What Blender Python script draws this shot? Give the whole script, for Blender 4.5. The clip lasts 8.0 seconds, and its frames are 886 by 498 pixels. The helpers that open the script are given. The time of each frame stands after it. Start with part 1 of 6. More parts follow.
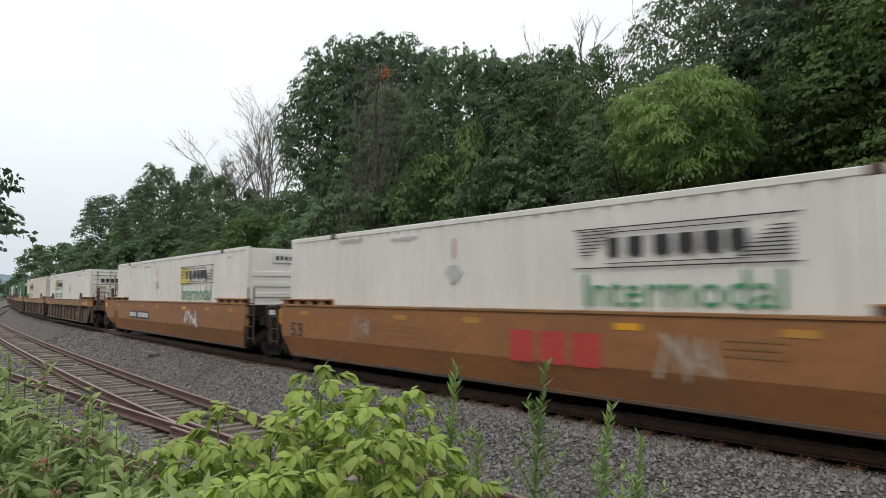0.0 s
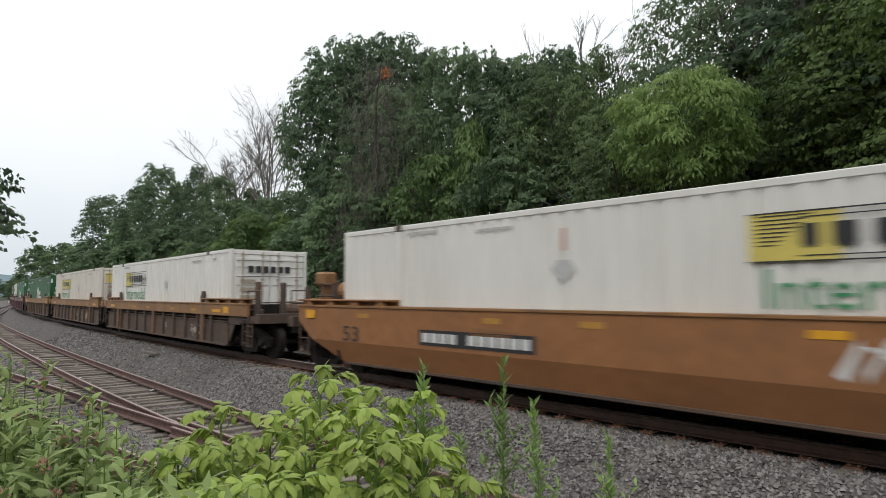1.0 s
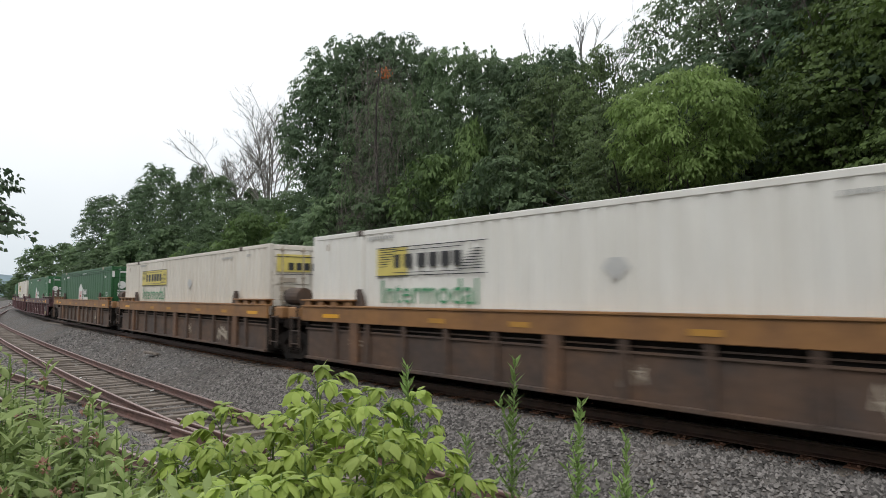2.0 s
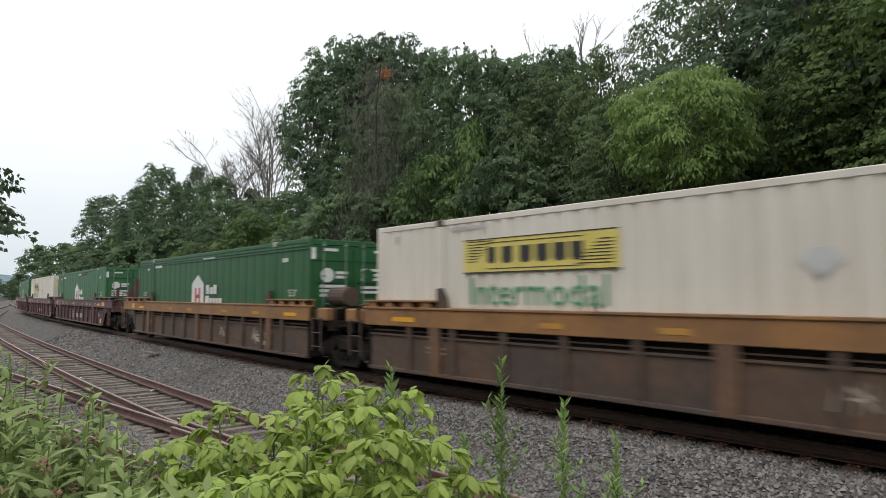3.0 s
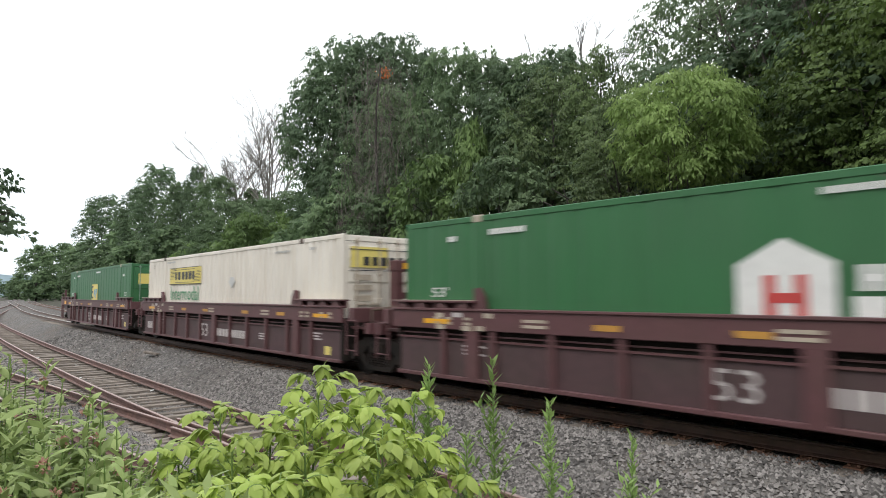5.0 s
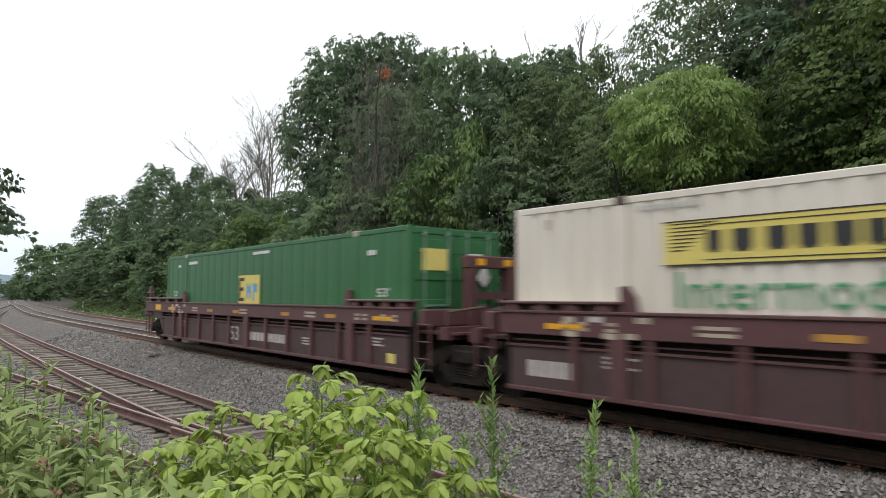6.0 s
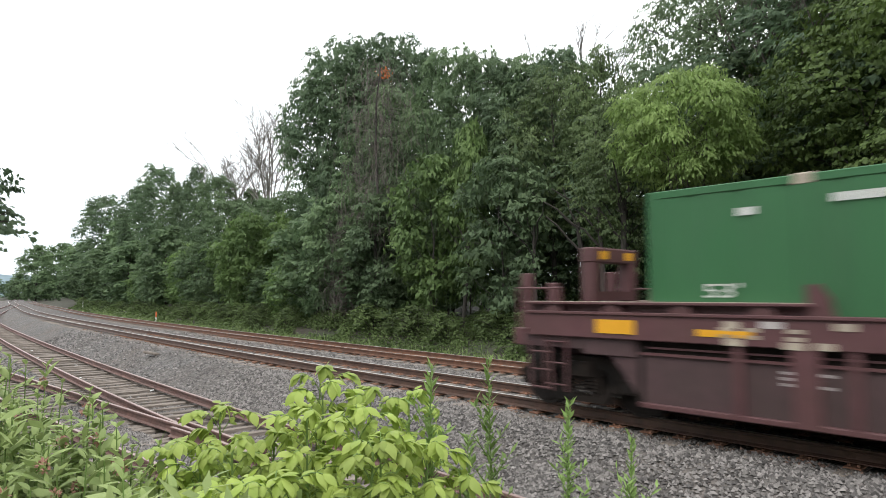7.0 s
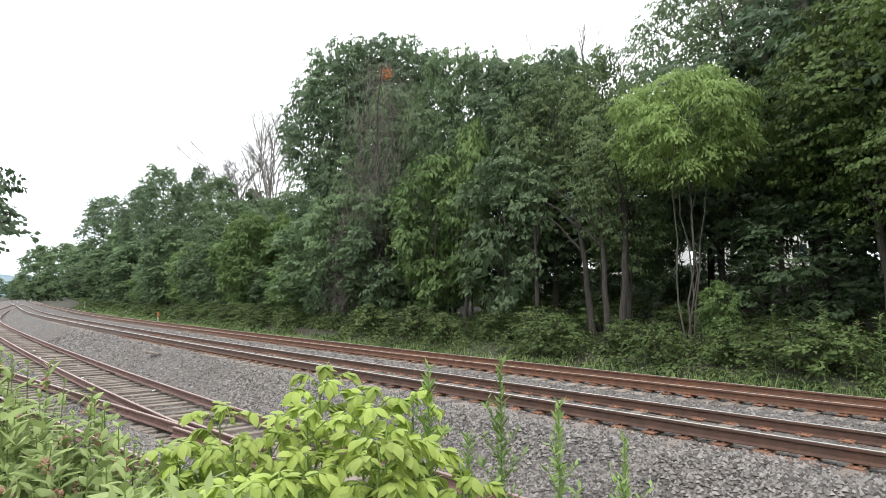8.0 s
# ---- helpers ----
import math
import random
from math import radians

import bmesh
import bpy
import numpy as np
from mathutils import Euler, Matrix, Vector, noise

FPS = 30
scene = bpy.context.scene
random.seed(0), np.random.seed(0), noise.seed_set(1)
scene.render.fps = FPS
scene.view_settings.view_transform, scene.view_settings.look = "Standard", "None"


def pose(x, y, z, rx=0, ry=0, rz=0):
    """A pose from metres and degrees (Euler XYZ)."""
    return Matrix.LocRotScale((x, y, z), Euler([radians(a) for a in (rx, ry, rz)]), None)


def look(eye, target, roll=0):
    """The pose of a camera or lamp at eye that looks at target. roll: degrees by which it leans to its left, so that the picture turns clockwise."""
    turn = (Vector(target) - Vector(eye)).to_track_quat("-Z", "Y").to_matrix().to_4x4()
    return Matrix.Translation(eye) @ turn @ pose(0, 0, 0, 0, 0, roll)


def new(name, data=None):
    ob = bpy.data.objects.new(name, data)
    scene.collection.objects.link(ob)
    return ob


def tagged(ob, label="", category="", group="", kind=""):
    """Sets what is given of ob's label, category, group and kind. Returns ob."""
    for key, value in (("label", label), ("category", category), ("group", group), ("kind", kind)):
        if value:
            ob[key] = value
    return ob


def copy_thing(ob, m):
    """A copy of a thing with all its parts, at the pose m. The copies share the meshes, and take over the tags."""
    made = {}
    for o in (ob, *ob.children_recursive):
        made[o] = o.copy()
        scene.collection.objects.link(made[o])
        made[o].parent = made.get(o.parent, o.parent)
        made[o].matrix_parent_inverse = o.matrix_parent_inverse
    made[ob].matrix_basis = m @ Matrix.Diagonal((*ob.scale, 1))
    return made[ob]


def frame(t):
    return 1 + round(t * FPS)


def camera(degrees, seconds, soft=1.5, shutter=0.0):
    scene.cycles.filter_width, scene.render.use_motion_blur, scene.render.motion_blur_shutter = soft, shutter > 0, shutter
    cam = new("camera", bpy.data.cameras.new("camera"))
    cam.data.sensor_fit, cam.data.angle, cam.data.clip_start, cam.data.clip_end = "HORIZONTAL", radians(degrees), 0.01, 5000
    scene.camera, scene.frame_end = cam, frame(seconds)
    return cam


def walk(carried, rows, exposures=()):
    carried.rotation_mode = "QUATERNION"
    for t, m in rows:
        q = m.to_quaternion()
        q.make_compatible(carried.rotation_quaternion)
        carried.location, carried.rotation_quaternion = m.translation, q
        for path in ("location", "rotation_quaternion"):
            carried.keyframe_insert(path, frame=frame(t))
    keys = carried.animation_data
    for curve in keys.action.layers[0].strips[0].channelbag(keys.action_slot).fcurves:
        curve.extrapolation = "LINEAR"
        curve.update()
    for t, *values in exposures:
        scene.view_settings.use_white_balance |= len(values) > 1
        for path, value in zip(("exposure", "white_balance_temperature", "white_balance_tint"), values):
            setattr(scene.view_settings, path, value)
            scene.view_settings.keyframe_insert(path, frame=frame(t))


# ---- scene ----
# The camera stands still by the line and turns a hair to its left at the very end.
cam = camera(69.16, 8.0, soft=0.8, shutter=0.3)
EYE = (0.0, 0.0, 1.833)


def aim(yaw, pitch, roll=0.0):
    a, b = radians(yaw), radians(pitch)
    way = Vector((math.sin(a) * math.cos(b), math.cos(a) * math.cos(b), math.sin(b)))
    return look(EYE, Vector(EYE) + way, roll)


walk(cam, [(0.0, aim(-47.40, 4.10)), (3.0, aim(-47.44, 4.12)), (7.5, aim(-47.42, 4.12)), (7.75, aim(-47.48, 4.12)), (8.0, aim(-47.56, 4.13))],
     exposures=[(0.0, -0.42), (1.5, -0.34), (3.5, -0.30), (4.0, 0.00), (4.5, 0.30), (6.0, -0.06), (6.5, 0.06), (7.2, 0.50), (8.0, 0.66)])

# ---- light: an overcast summer day ----
world = bpy.data.worlds.new("overcast_sky")
scene.world = world
world.use_nodes = True
wn, wl = world.node_tree.nodes, world.node_tree.links
wn.clear()
w_out = wn.new("ShaderNodeOutputWorld")
w_bg = wn.new("ShaderNodeBackground")
w_sky = wn.new("ShaderNodeTexSky")
w_sky.sky_type = "NISHITA"
w_sky.sun_disc = False
w_sky.sun_elevation = radians(52)
w_sky.sun_rotation = radians(150)
w_sky.dust_density = 3.0
w_co = wn.new("ShaderNodeTexCoord")
w_noise = wn.new("ShaderNodeTexNoise")
w_noise.inputs["Scale"].default_value = 2.2
w_noise.inputs["Detail"].default_value = 5
w_ramp = wn.new("ShaderNodeValToRGB")
w_ramp.color_ramp.elements[0].position = 0.30
w_ramp.color_ramp.elements[0].color = (11.0, 11.4, 11.8, 1)
w_ramp.color_ramp.elements[1].position = 0.72
w_ramp.color_ramp.elements[1].color = (13.8, 14.0, 14.1, 1)
w_mix = wn.new("ShaderNodeMix")
w_mix.data_type = "RGBA"
w_mix.inputs["Factor"].default_value = 0.93
w_sep = wn.new("ShaderNodeSeparateXYZ")
w_low = wn.new("ShaderNodeMapRange")
w_low.inputs["From Max"].default_value = 0.30
w_haze = wn.new("ShaderNodeMix")
w_haze.data_type = "RGBA"
w_haze.inputs["A"].default_value = (7.6, 8.4, 9.0, 1)
wl.new(w_co.outputs["Generated"], w_sep.inputs[0])
wl.new(w_sep.outputs["Z"], w_low.inputs["Value"])
wl.new(w_low.outputs[0], w_haze.inputs["Factor"])
wl.new(w_ramp.outputs["Color"], w_haze.inputs["B"])
wl.new(w_co.outputs["Generated"], w_noise.inputs["Vector"])
wl.new(w_noise.outputs["Fac"], w_ramp.inputs["Fac"])
wl.new(w_sky.outputs["Color"], w_mix.inputs["A"])
wl.new(w_haze.outputs["Result"], w_mix.inputs["B"])
wl.new(w_mix.outputs["Result"], w_bg.inputs["Color"])
w_bg.inputs["Strength"].default_value = 0.118
wl.new(w_bg.outputs["Background"], w_out.inputs["Surface"])
sun_data = bpy.data.lights.new("sun", "SUN")
sun_data.energy = 1.1
sun_data.angle = radians(25)
sun_data.color = (1.0, 0.97, 0.92)
sun = new("sun", sun_data)
sun.matrix_world = look((30, -50, 80), (0, 0, 0))


# ---- materials ----
def mat(name, color, rough=0.7, metal=0.0, grain=0.0, grain_scale=8.0, stain=None, stain_scale=0.6, stain_amt=0.5, bump=0.0, bump_scale=40.0,
        island=0.0, each=0.0, stretch=(1, 1, 1), spec=0.5):
    """A surface with fine grain, large stains and relief, at real size in the thing's own space."""
    m = bpy.data.materials.new(name)
    m.use_nodes = True
    n, l = m.node_tree.nodes, m.node_tree.links
    bs = n["Principled BSDF"]
    bs.inputs["Roughness"].default_value = rough
    bs.inputs["Metallic"].default_value = metal
    bs.inputs["Specular IOR Level"].default_value = spec
    co = n.new("ShaderNodeTexCoord")
    mp = n.new("ShaderNodeMapping")
    mp.inputs["Scale"].default_value = stretch
    l.new(co.outputs["Object"], mp.inputs["Vector"])
    rgb = n.new("ShaderNodeRGB")
    rgb.outputs[0].default_value = (*color, 1)
    out = rgb.outputs[0]
    if stain:
        tx = n.new("ShaderNodeTexNoise")
        tx.inputs["Scale"].default_value = stain_scale
        tx.inputs["Detail"].default_value = 6
        tx.inputs["Roughness"].default_value = 0.65
        l.new(mp.outputs[0], tx.inputs["Vector"])
        rp = n.new("ShaderNodeMapRange")
        rp.inputs["From Min"].default_value = 0.42
        rp.inputs["From Max"].default_value = 0.68
        rp.inputs["To Max"].default_value = stain_amt
        l.new(tx.outputs["Fac"], rp.inputs["Value"])
        mx = n.new("ShaderNodeMix")
        mx.data_type = "RGBA"
        mx.inputs["B"].default_value = (*stain, 1)
        l.new(rp.outputs[0], mx.inputs["Factor"])
        l.new(out, mx.inputs["A"])
        out = mx.outputs["Result"]
    value = None
    if grain:
        tx = n.new("ShaderNodeTexNoise")
        tx.inputs["Scale"].default_value = grain_scale
        tx.inputs["Detail"].default_value = 5
        l.new(mp.outputs[0], tx.inputs["Vector"])
        rp = n.new("ShaderNodeMapRange")
        rp.inputs["From Min"].default_value = 0.25
        rp.inputs["From Max"].default_value = 0.75
        rp.inputs["To Min"].default_value = 1 - grain
        rp.inputs["To Max"].default_value = 1 + grain
        l.new(tx.outputs["Fac"], rp.inputs["Value"])
        value = rp.outputs[0]
    if island or each:
        src = n.new("ShaderNodeNewGeometry").outputs["Random Per Island"] if island else n.new("ShaderNodeObjectInfo").outputs["Random"]
        k = island or each
        rp = n.new("ShaderNodeMapRange")
        rp.inputs["To Min"].default_value = 1 - k
        rp.inputs["To Max"].default_value = 1 + k
        l.new(src, rp.inputs["Value"])
        if value:
            mm = n.new("ShaderNodeMath")
            mm.operation = "MULTIPLY"
            l.new(value, mm.inputs[0])
            l.new(rp.outputs[0], mm.inputs[1])
            value = mm.outputs[0]
        else:
            value = rp.outputs[0]
    if value:
        hs = n.new("ShaderNodeHueSaturation")
        l.new(out, hs.inputs["Color"])
        l.new(value, hs.inputs["Value"])
        out = hs.outputs["Color"]
    l.new(out, bs.inputs["Base Color"])
    if bump:
        tx = n.new("ShaderNodeTexNoise")
        tx.inputs["Scale"].default_value = bump_scale
        tx.inputs["Detail"].default_value = 4
        l.new(mp.outputs[0], tx.inputs["Vector"])
        bp = n.new("ShaderNodeBump")
        bp.inputs["Strength"].default_value = min(1.0, bump)
        bp.inputs["Distance"].default_value = 0.02
        l.new(tx.outputs["Fac"], bp.inputs["Height"])
        l.new(bp.outputs["Normal"], bs.inputs["Normal"])
    return m


def leaf_mat(name, dark, light, through_light=0.65, rough=0.65, patch=0.35):
    """Foliage: every leaf its own shade, patches of lighter growth, some light let through."""
    m = bpy.data.materials.new(name)
    m.use_nodes = True
    n, l = m.node_tree.nodes, m.node_tree.links
    bs = n["Principled BSDF"]
    bs.inputs["Roughness"].default_value = rough
    bs.inputs["Specular IOR Level"].default_value = 0.2
    geo = n.new("ShaderNodeNewGeometry")
    info = n.new("ShaderNodeObjectInfo")
    co = n.new("ShaderNodeTexCoord")
    tx = n.new("ShaderNodeTexNoise")
    tx.inputs["Scale"].default_value = patch
    tx.inputs["Detail"].default_value = 3
    l.new(co.outputs["Object"], tx.inputs["Vector"])
    mix = n.new("ShaderNodeMix")
    mix.data_type = "RGBA"
    mix.inputs["A"].default_value = (*dark, 1)
    mix.inputs["B"].default_value = (*light, 1)
    ad = n.new("ShaderNodeMath")
    ad.operation = "MULTIPLY_ADD"
    ad.inputs[1].default_value = 0.40
    l.new(geo.outputs["Random Per Island"], ad.inputs[0])
    rp = n.new("ShaderNodeMapRange")
    rp.inputs["From Min"].default_value = 0.35
    rp.inputs["From Max"].default_value = 0.65
    rp.inputs["To Max"].default_value = 0.45
    l.new(tx.outputs["Fac"], rp.inputs["Value"])
    l.new(rp.outputs[0], ad.inputs[2])
    l.new(ad.outputs[0], mix.inputs["Factor"])
    hs = n.new("ShaderNodeHueSaturation")
    rv = n.new("ShaderNodeMapRange")
    rv.inputs["To Min"].default_value = 0.8
    rv.inputs["To Max"].default_value = 1.2
    l.new(info.outputs["Random"], rv.inputs["Value"])
    l.new(rv.outputs[0], hs.inputs["Value"])
    l.new(mix.outputs["Result"], hs.inputs["Color"])
    l.new(hs.outputs["Color"], bs.inputs["Base Color"])
    tr = n.new("ShaderNodeBsdfTranslucent")
    thin = n.new("ShaderNodeMix")
    thin.data_type = "RGBA"
    thin.inputs["Factor"].default_value = through_light
    thin.inputs["A"].default_value = (0, 0, 0, 1)
    l.new(hs.outputs["Color"], thin.inputs["B"])
    l.new(thin.outputs["Result"], tr.inputs["Color"])
    ms = n.new("ShaderNodeAddShader")
    l.new(bs.outputs[0], ms.inputs[0])
    l.new(tr.outputs[0], ms.inputs[1])
    l.new(ms.outputs[0], n["Material Output"].inputs["Surface"])
    return m


M_WHITE = mat("container_white_paint", (0.79, 0.775, 0.735), 0.5, grain=0.05, grain_scale=3, stain=(0.60, 0.56, 0.49), stain_scale=0.9, stain_amt=0.35, stretch=(1, 1, 0.25))
M_GREEN = mat("container_green_paint", (0.016, 0.098, 0.028), 0.5, grain=0.08, grain_scale=2.5, stain=(0.022, 0.085, 0.030), stain_scale=0.8, stain_amt=0.5, stretch=(1, 1, 0.3))
M_GREENB = mat("container_faded_green_paint", (0.028, 0.130, 0.045), 0.5, grain=0.08, grain_scale=2.5, stain=(0.042, 0.115, 0.052), stain_scale=0.8, stain_amt=0.5, stretch=(1, 1, 0.3))
M_ORANGE = mat("car_orange_brown_paint", (0.325, 0.142, 0.052), 0.6, grain=0.12, grain_scale=5, stain=(0.21, 0.095, 0.045), stain_scale=0.7, stain_amt=0.6, bump=0.1, stretch=(0.6, 1, 1))
M_OCHRE = mat("sill_ochre_paint", (0.30, 0.148, 0.054), 0.55, grain=0.14, grain_scale=6, stain=(0.16, 0.085, 0.045), stain_scale=1.1, stain_amt=0.7)
M_RIB = mat("grimy_brown_steel", (0.072, 0.053, 0.045), 0.75, grain=0.2, grain_scale=7, stain=(0.16, 0.085, 0.045), stain_scale=0.9, stain_amt=0.6, bump=0.15)
M_MAROON = mat("car_maroon_paint", (0.104, 0.043, 0.047), 0.55, grain=0.12, grain_scale=6, stain=(0.085, 0.045, 0.040), stain_scale=0.9, stain_amt=0.6, bump=0.1)
# a darker maroon for side panels, gussets and aprons below the sill
M_MAROOND = mat("darker_maroon_panel", (0.072, 0.038, 0.041), 0.65, grain=0.15, grain_scale=6, stain=(0.055, 0.038, 0.034), stain_scale=0.8, stain_amt=0.7, bump=0.1)
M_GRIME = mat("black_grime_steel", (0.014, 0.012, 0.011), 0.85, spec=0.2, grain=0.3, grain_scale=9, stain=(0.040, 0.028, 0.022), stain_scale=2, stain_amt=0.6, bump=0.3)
M_WHEEL = mat("wheel_steel", (0.022, 0.018, 0.016), 0.65, 0.3, spec=0.3, grain=0.2, grain_scale=20)
M_RUSTPOST = mat("rusted_brown_post", (0.165, 0.088, 0.050), 0.7, grain=0.2, grain_scale=7, stain=(0.08, 0.056, 0.045), stain_scale=1.4, stain_amt=0.7, bump=0.15)
M_PALE = mat("dusty_white_stencil", (0.46, 0.42, 0.41), 0.6, grain=0.15)
M_CREAM = mat("container_cream_paint", (0.70, 0.655, 0.585), 0.5, grain=0.06, grain_scale=3, stain=(0.52, 0.46, 0.38), stain_scale=0.9, stain_amt=0.45, stretch=(1, 1, 0.25))
M_YELLOW = mat("yellow_reflector", (0.75, 0.37, 0.02), 0.45, grain=0.08)
M_DULLY = mat("dulled_yellow_reflector", (0.46, 0.235, 0.045), 0.6, grain=0.15)
M_INK = mat("worn_grey_stencil", (0.42, 0.42, 0.41), 0.6, grain=0.2)
M_LOGOY = mat("yellow_logo_paint", (0.66, 0.54, 0.13), 0.5, grain=0.06, stain=(0.6, 0.55, 0.3), stain_amt=0.3)
M_BLACK = mat("black_decal", (0.030, 0.030, 0.032), 0.5, grain=0.1)
M_GREENT = mat("green_lettering", (0.05, 0.27, 0.12), 0.5, grain=0.08)
M_DECAL = mat("white_decal", (0.68, 0.68, 0.66), 0.5, grain=0.08)
M_FADED = mat("faded_stencil", (0.40, 0.34, 0.27), 0.6, grain=0.2)
M_RED = mat("red_decal", (0.48, 0.055, 0.05), 0.5, grain=0.1)
M_FAINT = mat("faint_red_strip", (0.60, 0.36, 0.30), 0.6, grain=0.1)
M_SCUFF = mat("scuffed_grey_paint", (0.52, 0.52, 0.51), 0.6, grain=0.1)
M_TORN = mat("torn_grey_brown_panel", (0.085, 0.090, 0.070), 0.8, grain=0.3, grain_scale=5)
M_ROD = mat("worn_locking_rod", (0.20, 0.30, 0.23), 0.45, 0.3, grain=0.15)
M_BLUE = mat("blue_decal", (0.12, 0.33, 0.52), 0.5, grain=0.1)
M_RAIL = mat("rusty_rail", (0.115, 0.058, 0.038), 0.75, 0.1, grain=0.25, grain_scale=6, stain=(0.17, 0.075, 0.040), stain_scale=1.5, stain_amt=0.7, bump=0.25)
M_RAILS = mat("siding_rusty_rail", (0.140, 0.084, 0.074), 0.75, 0.1, grain=0.25, grain_scale=6, stain=(0.185, 0.100, 0.082), stain_scale=1.5, stain_amt=0.7, bump=0.25)
M_RAILB = mat("dark_oily_rail", (0.085, 0.051, 0.039), 0.65, 0.15, grain=0.25, grain_scale=6, stain=(0.12, 0.058, 0.036), stain_scale=1.5, stain_amt=0.5, bump=0.25)
M_RAILTOP = mat("polished_rail_head", (0.62, 0.60, 0.57), 0.5, 0.6, grain=0.08)
M_RAILDULL = mat("dull_rail_head", (0.34, 0.25, 0.23), 0.5, 0.3, grain=0.15)
M_TIE = mat("weathered_sleeper_wood", (0.225, 0.192, 0.165), 0.9, grain=0.35, grain_scale=7, stain=(0.09, 0.07, 0.055), stain_scale=1.4, stain_amt=0.7, bump=0.6, bump_scale=18, each=0.25, stretch=(6, 1, 6))
M_PLATE = mat("rusty_tie_plate", (0.20, 0.098, 0.060), 0.85, grain=0.3, grain_scale=14, bump=0.3, each=0.25)
M_STONE = mat("ballast_stone", (0.168, 0.156, 0.148), 0.9, grain=0.15, grain_scale=20, island=0.68)
M_RUSTSTONE = mat("rust_stained_stone", (0.175, 0.112, 0.085), 0.9, grain=0.2, grain_scale=20, island=0.5)
M_BARK = mat("bark", (0.044, 0.038, 0.033), 0.95, grain=0.35, grain_scale=5, stain=(0.03, 0.032, 0.024), stain_scale=2, stain_amt=0.6, bump=0.8, bump_scale=9, stretch=(3, 3, 0.6))
M_PALEBARK = mat("pale_grey_bark", (0.088, 0.078, 0.066), 0.95, grain=0.3, grain_scale=5, stain=(0.055, 0.058, 0.042), stain_scale=2, stain_amt=0.6, bump=0.6, bump_scale=9, stretch=(3, 3, 0.6))
M_DEADWOOD = mat("dead_wood", (0.180, 0.168, 0.150), 0.95, grain=0.25, grain_scale=5, bump=0.4)
M_TWIG = mat("brown_twigs", (0.118, 0.100, 0.090), 0.95, island=0.3)
M_SIDING = mat("white_house_siding", (0.72, 0.72, 0.70), 0.6, grain=0.06)
M_ROOF = mat("shingle_roof", (0.10, 0.09, 0.085), 0.9, grain=0.3, grain_scale=6, bump=0.4)
M_GLASS = mat("dark_window_glass", (0.02, 0.025, 0.03), 0.08, spec=0.8)
L_OAK = leaf_mat("dark_foliage", (0.037, 0.060, 0.034), (0.108, 0.154, 0.081))
L_MID = leaf_mat("green_foliage", (0.041, 0.068, 0.035), (0.123, 0.175, 0.084))
L_AIRY = leaf_mat("pale_grey_green_foliage", (0.052, 0.077, 0.041), (0.118, 0.157, 0.083), 0.8)
L_LIGHT = leaf_mat("light_green_foliage", (0.076, 0.114, 0.034), (0.171, 0.236, 0.076), 0.9)
L_MAPLE = leaf_mat("maple_foliage", (0.031, 0.048, 0.022), (0.116, 0.160, 0.062))
L_SUGAR = leaf_mat("yellowish_maple_foliage", (0.025, 0.042, 0.012), (0.095, 0.140, 0.035), 0.6)
L_EDGE = leaf_mat("edge_tree_foliage", (0.055, 0.093, 0.033), (0.138, 0.204, 0.065))
L_SCRUB = leaf_mat("undergrowth_foliage", (0.032, 0.050, 0.016), (0.095, 0.133, 0.045), 0.5, patch=0.8)
L_SCRUBTALL = leaf_mat("tall_herb_leaves", (0.085, 0.128, 0.046), (0.170, 0.225, 0.088), 0.5)
L_SAPLING = leaf_mat("bright_sapling_leaves", (0.154, 0.217, 0.037), (0.290, 0.346, 0.091), 0.55, 0.5, patch=2.0)
L_WEED = leaf_mat("weed_leaves", (0.121, 0.168, 0.053), (0.243, 0.293, 0.117), 0.45, patch=2.0)
L_STALK = leaf_mat("goldenrod_leaves", (0.106, 0.167, 0.046), (0.185, 0.260, 0.088), 0.45, patch=2.0)
L_GRASS = leaf_mat("grass_blades", (0.111, 0.167, 0.051), (0.230, 0.293, 0.127), 0.6, patch=1.0)
L_FLOWER = leaf_mat("faded_pink_petals", (0.26, 0.12, 0.10), (0.42, 0.26, 0.20), 0.3)
L_RED = leaf_mat("dying_orange_leaves", (0.30, 0.09, 0.03), (0.45, 0.16, 0.06))


